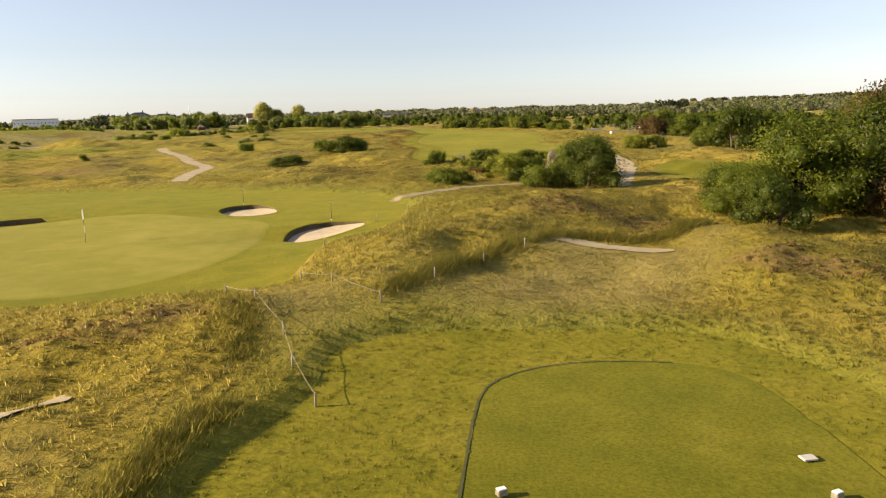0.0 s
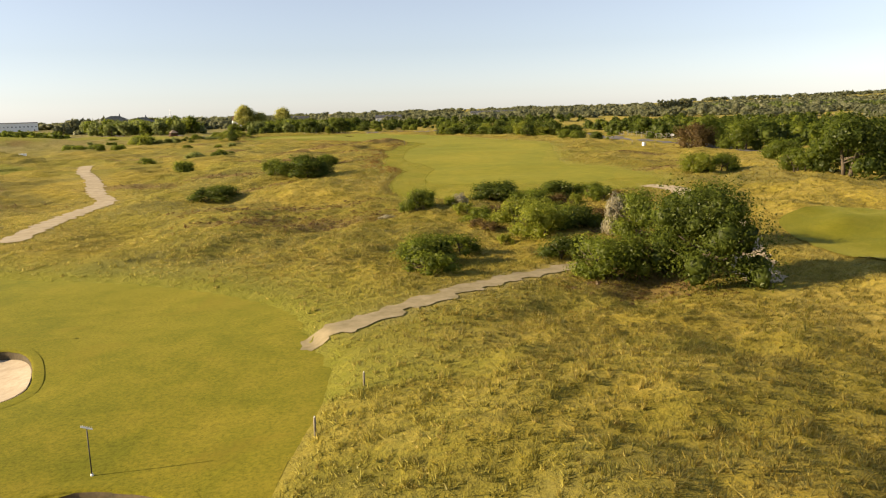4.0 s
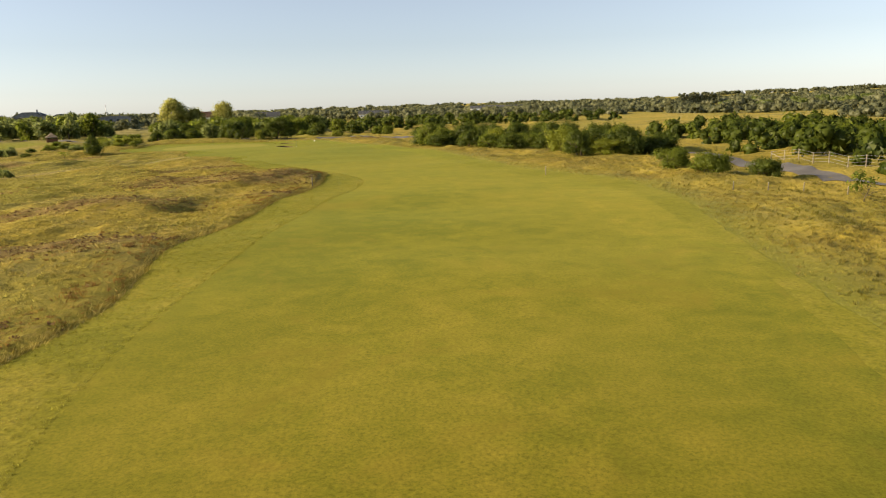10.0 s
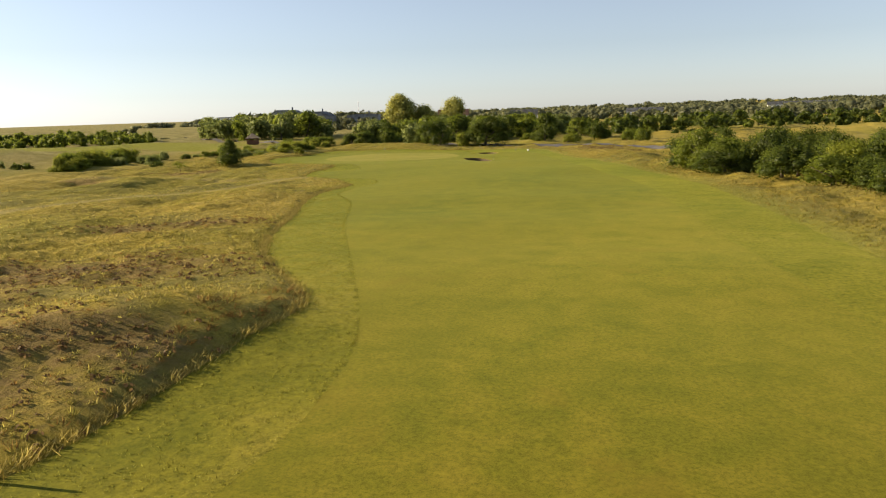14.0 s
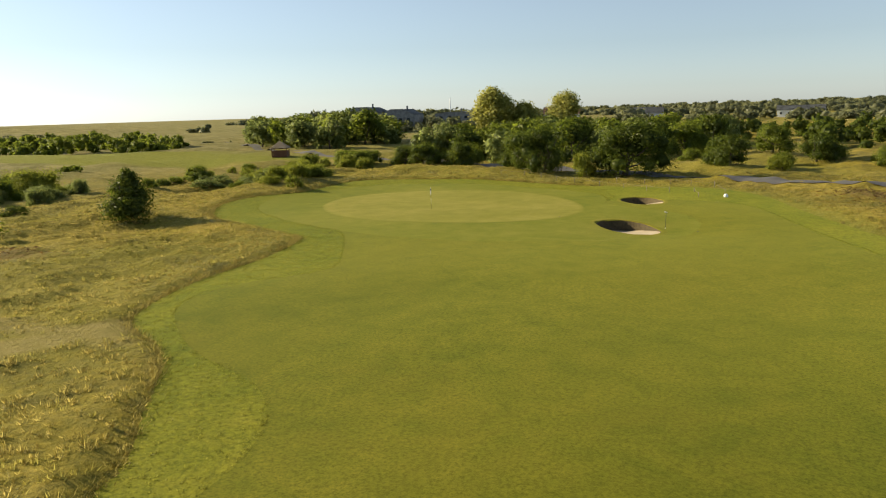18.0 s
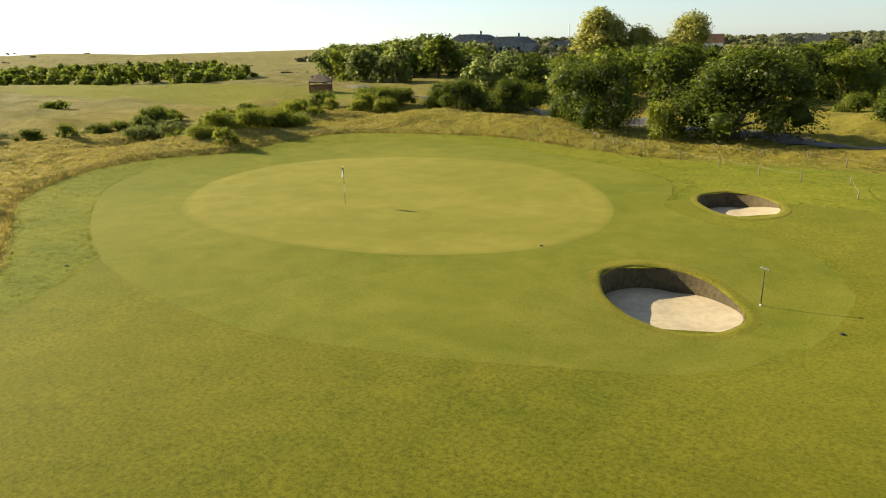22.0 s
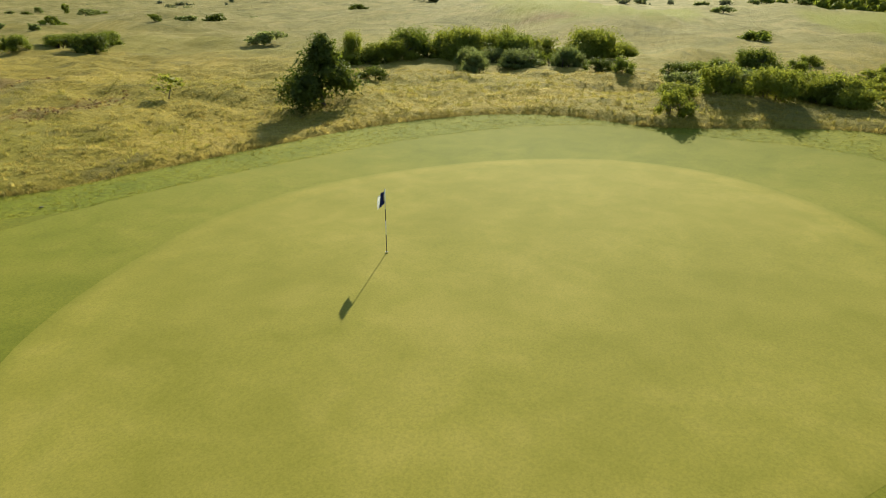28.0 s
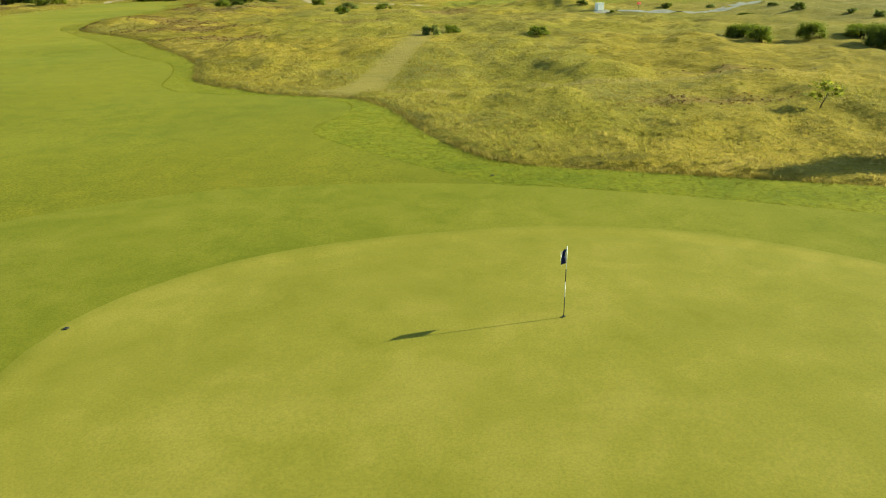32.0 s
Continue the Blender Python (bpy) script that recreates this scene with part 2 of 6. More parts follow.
brown_wood_mat = plain("brown stained boards", (0.085, 0.035, 0.018), (0.16, 0.07, 0.035), 4.0, 0.8, 0.4, 0.01)
shingle_mat = plain("pale weathered shingles", (0.46, 0.37, 0.26), (0.62, 0.52, 0.38), 3.0, 0.85, 0.4, 0.02)
concrete_mat = plain("grey weathered concrete", (0.16, 0.16, 0.155), (0.27, 0.27, 0.26), 0.6, 0.9, 0.3, 0.05)
roof_mat = plain("grey sheet roof", (0.11, 0.115, 0.12), (0.17, 0.175, 0.18), 0.5, 0.6, 0.2, 0.02)
tile_mat = plain("brown roof tiles", (0.16, 0.09, 0.06), (0.27, 0.16, 0.11), 2.0, 0.8, 0.4, 0.03)
glass_mat = plain("dark window glass", (0.02, 0.025, 0.03), (0.04, 0.045, 0.05), 1.0, 0.1, 0.0, 0.001)


def leaves(name, dark, light, through_c, thin=0.46):
    m, nt, links = material(name)
    out = nt["Material Output"]
    nt.remove(nt["Principled BSDF"])
    isl = nt.new("ShaderNodeNewGeometry")
    info = nt.new("ShaderNodeObjectInfo")
    f = math_node(nt, links, "MULTIPLY_ADD", isl.outputs["Random Per Island"], 0.75)
    links.new(math_node(nt, links, "MULTIPLY", info.outputs["Random"], 0.25), f.node.inputs[2])
    col = ramp(nt, links, f, [(0.05, dark), (0.55, tuple((p + q) / 2 for p, q in zip(dark, light))), (0.95, light)])
    d, t = nt.new("ShaderNodeBsdfDiffuse"), nt.new("ShaderNodeBsdfTranslucent")
    g = nt.new("ShaderNodeBsdfGlossy")
    g.inputs["Roughness"].default_value = 0.45
    links.new(col, d.inputs["Color"])
    links.new(mix(nt, links, 0.7, col, through_c), t.inputs["Color"])
    s = nt.new("ShaderNodeMixShader")
    s.inputs["Fac"].default_value = thin
    links.new(d.outputs[0], s.inputs[1])
    links.new(t.outputs[0], s.inputs[2])
    s2 = nt.new("ShaderNodeMixShader")
    s2.inputs["Fac"].default_value = 0.012
    links.new(s.outputs[0], s2.inputs[1])
    links.new(g.outputs[0], s2.inputs[2])
    links.new(s2.outputs[0], out.inputs["Surface"])
    return m


LEAF = {
    "oak": leaves("dark oak leaves", (0.030, 0.047, 0.008), (0.112, 0.138, 0.020), (0.18, 0.225, 0.025)),
    "shrub": leaves("green shrub leaves", (0.048, 0.070, 0.009), (0.170, 0.196, 0.025), (0.31, 0.37, 0.04), 0.52),
    "bright": leaves("yellow green leaves", (0.090, 0.116, 0.010), (0.240, 0.262, 0.028), (0.42, 0.44, 0.06), 0.58),
    "willow": leaves("grey green leaves", (0.075, 0.104, 0.024), (0.190, 0.225, 0.062), (0.36, 0.40, 0.12), 0.58),
    "poplar": leaves("pale poplar leaves", (0.160, 0.170, 0.034), (0.450, 0.430, 0.105), (0.52, 0.50, 0.12)),
    "rust": leaves("reddish brown leaves", (0.075, 0.050, 0.020), (0.200, 0.135, 0.045), (0.25, 0.18, 0.05)),
    # distance haze is mixed into this colour: paler and greyer than the near leaves
    "far": leaves("haze-paled woodland leaves", (0.085, 0.096, 0.050), (0.200, 0.205, 0.110), (0.26, 0.27, 0.11)),
    "blossom": leaves("cream blossom", (0.21, 0.19, 0.11), (0.56, 0.50, 0.35), (0.5, 0.46, 0.32)),
    "heath": leaves("dry heather sprigs", (0.085, 0.055, 0.022), (0.21, 0.130, 0.052), (0.25, 0.16, 0.07)),
    "blade": leaves("dry grass blades", (0.250, 0.190, 0.028), (0.405, 0.308, 0.058), (0.70, 0.57, 0.18), 0.60),
    "rustblade": leaves("russet grass blades", (0.19, 0.095, 0.022), (0.36, 0.20, 0.055), (0.40, 0.24, 0.07)),
    "cutblade": leaves("short green grass blades", (0.170, 0.172, 0.014), (0.350, 0.315, 0.048), (0.44, 0.42, 0.08), 0.55),
    "greenblade": leaves("green grass blades", (0.195, 0.172, 0.018), (0.345, 0.290, 0.042), (0.58, 0.51, 0.13), 0.60),
}


# ---------------------------------------------------------------- helpers
def mesh_from(name, verts, faces, smooth=False, normals=None):
    """A mesh from an n x 3 array of places and an m x 3 or m x 4 array of corners."""
    verts, faces = np.asarray(verts, float), np.asarray(faces, int)
    me = bpy.data.meshes.new(name)
    k = faces.shape[1]
    me.vertices.add(len(verts))
    me.vertices.foreach_set("co", verts.ravel())
    me.loops.add(faces.size)
    me.loops.foreach_set("vertex_index", faces.ravel())
    me.polygons.add(len(faces))
    me.polygons.foreach_set("loop_start", np.arange(0, faces.size, k))
    if smooth:
        me.polygons.foreach_set("use_smooth", np.ones(len(faces), bool))
    me.update(calc_edges=True)
    if normals is not None:
        at = me.attributes.new("custom_normal", "FLOAT_VECTOR", "POINT")
        at.data.foreach_set("vector", np.asarray(normals, np.float32).ravel())
    return me


def put(name, me, mat, parent=None, label="", category="", group="", kind=""):
    if mat and not me.materials:
        me.materials.append(mat)
    ob = new(name, me)
    if parent:
        ob.parent = parent
    return tagged(ob, label, category, group, kind)


def part(name, bm, mat, parent, label=""):
    me = bpy.data.meshes.new(name)
    bm.to_mesh(me)
    bm.free()
    return put(name, me, mat, parent, label)


def box(sx, sy, sz, at=(0, 0, 0), bevel=0.0, rot=None):
    bm = bmesh.new()
    bmesh.ops.create_cube(bm, size=1.0)
    bmesh.ops.scale(bm, vec=(sx, sy, sz), verts=bm.verts)
    if bevel:
        bmesh.ops.bevel(bm, geom=bm.edges[:], offset=bevel, segments=1, affect="EDGES")
    if rot:
        bmesh.ops.rotate(bm, cent=(0, 0, 0), matrix=rot.to_3x3(), verts=bm.verts)
    bmesh.ops.translate(bm, vec=at, verts=bm.verts)
    return bm


def rod(points, radii, sides=7):
    """A tapering round bar along a line of points."""
    bm = bmesh.new()
    rings = []
    pts = [Vector(p) for p in points]
    for i, (p, r) in enumerate(zip(pts, radii)):
        d = (pts[min(i + 1, len(pts) - 1)] - pts[max(i - 1, 0)]).normalized()
        q = d.to_track_quat("Z", "Y")
        rings.append([bm.verts.new(p + q @ Vector((r * math.cos(a), r * math.sin(a), 0))) for a in np.linspace(0, 2 * math.pi, sides, False)])
    for a, b in zip(rings, rings[1:]):
        for i in range(sides):
            f = bm.faces.new((a[i], a[(i + 1) % sides], b[(i + 1) % sides], b[i]))
            f.smooth = True
    bm.faces.new(rings[0][::-1])
    bm.faces.new(rings[-1])
    return bm


def merge(*bms):
    out = bmesh.new()
    for b in bms:
        me = bpy.data.meshes.new("tmp")
        b.to_mesh(me)
        b.free()
        out.from_mesh(me)
        bpy.data.meshes.remove(me)
    return out


def smooth_ring(pts, n=6):
    """A closed curve (Catmull-Rom) through the corners."""
    p = np.array(pts, float)
    t = np.linspace(0, 1, n, False)[:, None]
    out = []
    for i in range(len(p)):
        a, b, c, d = p[i - 1], p[i], p[(i + 1) % len(p)], p[(i + 2) % len(p)]
        out.append(0.5 * ((2 * b) + (c - a) * t + (2 * a - 5 * b + 4 * c - d) * t ** 2 + (3 * b - a - 3 * c + d) * t ** 3))
    return np.concatenate(out)


def smooth_line(pts, step=1.5):
    p = np.array(pts, float)
    p = np.concatenate([[2 * p[0] - p[1]], p, [2 * p[-1] - p[-2]]])
    out = []
    for i in range(1, len(p) - 2):
        a, b, c, d = p[i - 1:i + 3]
        k = max(2, int(np.linalg.norm(c - b) / step))
        t = np.linspace(0, 1, k, False)[:, None]
        out.append(0.5 * ((2 * b) + (c - a) * t + (2 * a - 5 * b + 4 * c - d) * t ** 2 + (3 * b - a - 3 * c + d) * t ** 3))
    return np.concatenate(out + [p[-2:-1]])


def inside_depth(ring, x, y):
    """Signed distance to a closed ring: below zero inside."""
    x, y = np.asarray(x, float), np.asarray(y, float)
    shape = x.shape
    px, py = x.ravel(), y.ravel()
    far = np.full(px.shape, 1e9)
    lo, hi = ring.min(0) - 12, ring.max(0) + 12
    pick = (px > lo[0]) & (px < hi[0]) & (py > lo[1]) & (py < hi[1])
    if not pick.any():
        return far.reshape(shape)
    qx, qy = px[pick], py[pick]
    best = np.full(qx.shape, 1e9)
    odd = np.zeros(qx.shape, bool)
    for (ax, ay), (bx, by) in zip(ring, np.roll(ring, -1, 0)):
        ex, ey = bx - ax, by - ay
        t = np.clip(((qx - ax) * ex + (qy - ay) * ey) / (ex * ex + ey * ey + 1e-12), 0, 1)
        best = np.minimum(best, (qx - ax - t * ex) ** 2 + (qy - ay - t * ey) ** 2)
        cross = (ay > qy) != (by > qy)
        with np.errstate(divide="ignore", invalid="ignore"):
            odd ^= cross & (qx < ex * (qy - ay) / (ey if abs(ey) > 1e-12 else 1e-12) + ax)
    d = np.sqrt(best)
    far[pick] = np.where(odd, -d, d)
    return far.reshape(shape)


def line_depth(line, half, x, y):
    """Distance beyond a strip of that half width along an open line."""
    best = np.full(np.shape(x), 1e9)
    for (ax, ay), (bx, by) in zip(line, line[1:]):
        ex, ey = bx - ax, by - ay
        t = np.clip(((x - ax) * ex + (y - ay) * ey) / (ex * ex + ey * ey + 1e-12), 0, 1)
        best = np.minimum(best, (x - ax - t * ex) ** 2 + (y - ay - t * ey) ** 2)
    return np.sqrt(best) - half


RNG = np.random.default_rng(7)


def wave_noise(x, y, size, seed):
    """Smooth rolling relief of about that wavelength, between -1 and 1."""
    r = np.random.default_rng(seed)
    out = 0
    for k in range(7):
        a, f, p = r.uniform(0, 2 * math.pi), r.uniform(0.7, 1.6) * 2 * math.pi / size, r.uniform(0, 6.3)
        out = out + np.sin((x * math.cos(a) + y * math.sin(a)) * f + p + 0.9 * np.sin((x * math.sin(a) - y * math.cos(a)) * f * 0.63 + 2 * p))
    return out / 4.2


# ---------------------------------------------------------------- the plan
MOWN = smooth_ring([(0.6, 100), (-2.2, 102.4), (-3.9, 106), (-5, 113), (-4.9, 123), (-4.6, 131), (-5.6, 137.6), (-8.6, 140.6), (-8.4, 146), (-9.8, 153), (-9.4, 164.5), (-11.2, 176),
                    (-10.4, 188), (-10, 199), (-9.4, 208), (-8.8, 215), (-9.6, 223.5), (-11.2, 229.5), (-21, 240), (-29, 255), (-36.4, 270), (-39, 282), (-42.7, 286.5),
                    (-47.5, 291), (-53.6, 294), (-56.6, 301), (-58.6, 309), (-61.4, 315), (-66.5, 317.3), (-73, 319.6), (-79.5, 322.4), (-83.5, 325.8), (-85.9, 330),
                    (-86.1, 335), (-84.2, 340.6), (-84.9, 346.5), (-84.9, 352), (-81.5, 356.3), (-76, 358.8), (-70, 359.6), (-65, 359), (-59.5, 358), (-53, 356.8), (-46, 356.5),
                    (-38, 357), (-31, 350), (-25, 337), (-12, 314), (2, 284), (9.8, 258), (14.5, 238), (18.6, 226.5), (24.5, 216), (26.8, 203), (26.2, 190), (23.6, 170),
                    (22, 152), (20.5, 137), (24.6, 129), (27.4, 121), (28, 111), (24, 103), (16, 99.6), (8, 99)])
FAIRWAY = smooth_ring([(0.6, 113.5), (-0.5, 119), (0, 128), (0.4, 134), (-1.2, 140), (-4.6, 150), (-6, 160), (-6.3, 173), (-6, 188), (-5.2, 198), (-3.9, 209), (-3.7, 215),
                       (-4.3, 219.5), (-6.6, 226), (-12.5, 236), (-20.5, 249), (-28, 263), (-33.8, 270.5), (-36, 278), (-36.8, 285), (-40, 289.4), (-47, 292), (-52.6, 296), (-53.4, 300.5), (-51.2, 306), (-53, 310), (-58, 316.5), (-62, 322),
                       (-58, 330), (-45, 344), (-33.5, 345), (-27, 334), (-17, 312), (-4, 284), (3.6, 257), (9.5, 236), (14.2, 224), (20, 214), (23, 202), (23.4, 190), (22, 168),
                       (19.2, 150), (17.4, 137), (20.6, 128), (23.4, 120), (23, 112.5), (18.6, 109.4), (14, 108.6), (9, 108.6), (4.6, 110.4)])
APRON = smooth_ring([(-60.5, 319.2), (-72.5, 324), (-80.3, 329.2), (-83.8, 336), (-82.6, 343), (-80.3, 350), (-74, 354.8), (-67, 356.2), (-58.6, 354.2), (-49, 350), (-46, 345.6), (-44.8, 342),
                     (-41, 339.6), (-36, 337), (-33.6, 332), (-35, 325.5), (-39, 322), (-44.3, 319.4), (-50, 318.2)])
GREEN = smooth_ring([(-68.6, 327.6), (-73.8, 332.6), (-76, 338.2), (-74.8, 343.4), (-70.6, 347.4), (-65.2, 349.6), (-58.5, 349.6), (-52.4, 346.4), (-47.6, 341.4), (-45.2, 336.4),
                     (-45.4, 332.2), (-47.6, 329), (-51.4, 326.6), (-57, 325.4), (-63, 325.4)])
TEE = smooth_ring([(2.5, -8), (2.5, 1), (2.8, 5), (3.2, 8.4), (3.8, 9.9), (5.2, 10.9), (7, 11.3), (9.2, 11.1), (10.8, 10.2), (11.4, 7.6), (11.6, 4), (11.8, -8)])
TEE_CUT = smooth_ring([(-4.2, -14), (-3.2, 3), (-2.1, 7), (-1.4, 9.4), (-1.2, 12), (1.5, 13.8), (5, 14.2), (9, 14.4), (12.2, 13), (14.0, 9), (14.6, 3), (15, -14)])
GREEN_B = smooth_ring([(-17.4, 20), (-13.4, 22), (-11, 25.6), (-9.7, 30.2), (-10.1, 35.8), (-11.2, 41.4), (-16, 45.2), (-25, 48), (-34, 41), (-40, 34), (-37, 24.5), (-27, 19.6)])
GREEN_B_CUT = smooth_ring([(-50, 15), (-24, 16.8), (-14, 19.2), (-9, 20.6), (-5.4, 20), (-4.9, 25), (-5, 31), (-2.0, 36.5), (-1.2, 42), (-1.2, 48), (-3, 53), (-5, 57.5), (-11, 62), (-22, 66),
                           (-34, 70), (-48, 70), (-70, 66), (-95, 58), (-95, 20)])
TEE_C = smooth_ring([(29, 79), (41.7, 82), (55, 80), (54, 68), (42, 62), (30, 61), (26, 66), (26, 73)])
FAIRWAY_D = smooth_ring([(-190, 120), (-120, 128), (-84, 142), (-76, 158), (-88, 172), (-120, 176), (-190, 168)])
FAIRWAY_E = smooth_ring([(-250, 296), (-205, 300), (-172, 318), (-170, 336), (-200, 346), (-250, 340)])
FAIRWAY_F = smooth_ring([(-118, 392), (-150, 372), (-205, 366), (-250, 372), (-240, 392), (-180, 404), (-138, 402)])
BUNKERS = [
    ("A", smooth_ring([(-41.2, 328.9), (-42, 330.6), (-41.2, 332.2), (-39.2, 332.5), (-37.4, 331.4), (-36.3, 330), (-36.3, 328.7), (-37, 327.4), (-38.2, 327), (-39.8, 327.5)], 5), 1.15),
    ("B", smooth_ring([(-43.9, 344.1), (-44.4, 346.2), (-43.4, 347.6), (-41.6, 347.1), (-40, 345.3), (-39.5, 343.4), (-40.4, 341.9), (-42, 342.1)], 6), 1.0),
    ("C", smooth_ring([(-17.3, 49), (-17, 51.3), (-15.3, 52.5), (-13.6, 51.3), (-12, 48.4), (-12.6, 46.9), (-15, 46.9)], 6), 0.75),
    ("D", smooth_ring([(-8.6, 35.4), (-8.7, 38.6), (-7, 41.1), (-4.2, 40.7), (-3.5, 39.3), (-4.7, 37), (-7, 35)], 6), 0.8),
    ("E", smooth_ring([(-34.5, 44.2), (-34, 46.3), (-31.5, 47.6), (-29.4, 47.2), (-30.2, 45), (-32.4, 43.4)], 6), 0.8),
]
MOUNDS = [  # x, y, height, half length, half width, turn
    (-98, 184, 2.8, 9, 7, 0),     (3, 185, 0.85, 95, 50, 90), (-38, 108, -1.25, 30, 34, 0), (-125, 300, -1.0, 55, 70, 0), (16, 66, -0.6, 10, 14, 0), (-58, 282, -0.7, 16, 14, 0), (45, 95, 0.2, 20, 30, 0),
    (6.5, 31.5, 1.2, 7.5, 4.2, 28), (8.5, 41.5, 1.3, 7.5, 10.5, -12), (4.5, 23.5, 0.55, 6, 5.5, 0), (1, 27, 0.75, 5, 4.6, 0), (-1, 16.8, 0.55, 8, 5, 45), (-1.5, 24, 0.35, 4, 3.6, 40), (-9, 13.5, 0.9, 5, 3.4, 20), (19, 24, 0.7, 6, 9, 0), (-15.6, 220, 1.5, 7.5, 4.6, 62), (-22, 200, 0.7, 10, 5, 10),
    (-22, 175, 0.7, 11, 5, 15), (-14, 112, 0.8, 9, 7, 30), (-24, 128, 0.6, 8, 8, 0), (-76, 366, 1.2, 18, 5, -8), (-90, 340, 0.75, 7, 17, 0), (-84, 355, 0.35, 9, 7, 0), (-78, 312, -0.5, 8, 6, 0),
    (-35.5, 329, -0.5, 4.5, 6, 0), (-8.6, 35.4, -0.45, 4, 3, 0), (-15, 47.4, -0.3, 4, 3, 0), (-185, 325, 3.6, 24, 13, 40), (-230, 300, 4.0, 40, 22, 10), (-70, 75, 0.0, 9, 9, 0), (30, 48, 0.5, 8, 8, 0), (-300, 250, 5.0, 60, 40, 0), (-20, 375, -0.4, 25, 12, 0),
    (1500, 2000, 25, 1100, 500, -30), (900, 1250, 8, 500, 240, -30), (-150, 2600, 12, 900, 300, 0), (-2300, 500, 9, 160, 900, 0), (-720, 430, 8.5, 90, 150, 0), (-860, 300, 10, 110, 120, 20), (-660, 590, 8, 90, 110, 0), (-960, 120, 10, 120, 140, 0), (-1000, 520, 11, 120, 110, 0),
]


TRACKS = [([(-71, 169), (-55, 139), (-39.8, 111.5), (-37, 96), (-33.2, 82)], 1.3), ([(21.4, 107), (24.6, 104.6), (26, 98), (25.4, 90), (24, 79), (20.6, 67), (18.3, 58.5)], 1.3),
          ([(-2.8, 52), (3.7, 59.6), (10.3, 66)], 0.9), ([(7.4, 24.6), (9.4, 25.4), (13.2, 25)], 0.8), ([(-52, 293), (-54.6, 288), (-57, 275), (-61.7, 252), (-64, 240)], 1.5),
          ([(-2.6, 16), (-2, 12), (2.6, 14), (6, 18.6), (10, 20.4), (14.5, 22.6), (17, 28)], 2.2), ([(38, 280), (44, 254), (47, 222), (49.5, 196), (53, 176), (62, 140)], 2.8),
          ([(-100, 392), (-76, 380), (-56, 371.5), (-44, 368), (-18, 358), (2, 342)], 2.8)]


def open_side(x, y):
    """Where the mown turf runs out into the rough with no standing edge: its start and its eastern side."""
    middle = np.interp(y, [0, 100, 190, 240, 290, 330, 360], [6, 8, 8, -6, -28, -40, -56])
    return (y < 103.5) | (x > middle + 4)


def soft_border(x, y):
    """How far into the fading margin of mown turf a place lies: 0 at its border, 1 where the rough has taken over."""
    b = np.where(y > 46, inside_depth(GREEN_B_CUT, x, y) / 9, 1e9)
    return np.minimum(np.minimum(b, inside_depth(TEE_CUT, x, y) / 4), np.where(open_side(x, y), inside_depth(MOWN, x, y) / 5, 1e9))


def relief(x, y):
    """Height of the ground."""
    x, y = np.asarray(x, float), np.asarray(y, float)
    z = np.zeros(np.broadcast(x, y).shape) + 0.15
    for mx, my, h, a, b, turn in MOUNDS:
        c, s = math.cos(radians(turn)), math.sin(radians(turn))
        u, v = ((x - mx) * c + (y - my) * s) / a, (-(x - mx) * s + (y - my) * c) / b
        z = z + h * np.exp(-(u * u + v * v))
    cut = np.minimum(np.minimum(inside_depth(MOWN, x, y), inside_depth(GREEN_B_CUT, x, y)), inside_depth(TEE_CUT, x, y))
    wild = np.clip(cut / 7, 0, 1)
    for line, half in TRACKS[:5]:
        wild = wild * np.clip((line_depth(np.array(line, float), half, x, y) - 0.3) / 4, 0, 1)
    hem = np.clip(inside_depth(MOWN, x, y), 0, 9) / np.where(open_side(x, y), 7.0, 0.75)
    z = z + 0.30 * np.clip(hem, 0, 1) * np.clip(cut / 0.75, 0, 1)
    near_green = np.clip(inside_depth(APRON, x, y) / 12, 0, 1)
    z = z + wild * (0.05 * wave_noise(x, y, 1.5, 19) + 0.10 * wave_noise(x, y, 2.9, 9) + 0.48 * wave_noise(x, y, 17, 3) + 0.26 * wave_noise(x, y, 6.5, 5)) + (1 - wild) * 0.13 * wave_noise(x, y, 26, 8) * near_green
    z = z - 0.15 * (1 - near_green)
    dune = np.clip((np.hypot(x + 40, y - 200) - 150) / 200, 0, 1)
    west = np.clip((-x - 95) / 60, 0, 1)
    return z + dune * (0.9 * wave_noise(x, y, 70, 12) + 0.4 * wave_noise(x, y, 27, 14)) + west * (0.9 * wave_noise(x, y, 44, 16) + 0.45 * wave_noise(x, y, 19, 18))


GRID = {}


def relief_at(x, y):
    """Height of the ground at one place; near the course from a table of one-metre steps."""
    if -335 < x < 175 and -20 < y < 530:
        if not GRID:
            X, Y = np.meshgrid(np.arange(-340, 182, 2.0), np.arange(-26, 536, 2.0))
            GRID["z"] = relief(X, Y)
        u, v = (x + 340) / 2, (y + 26) / 2
        i, j = int(u), int(v)
        a, b, g = u - i, v - j, GRID["z"]
        return float((g[j, i] * (1 - a) + g[j, i + 1] * a) * (1 - b) + (g[j + 1, i] * (1 - a) + g[j + 1, i + 1] * a) * b)
    return float(relief(np.array([x]), np.array([y]))[0])


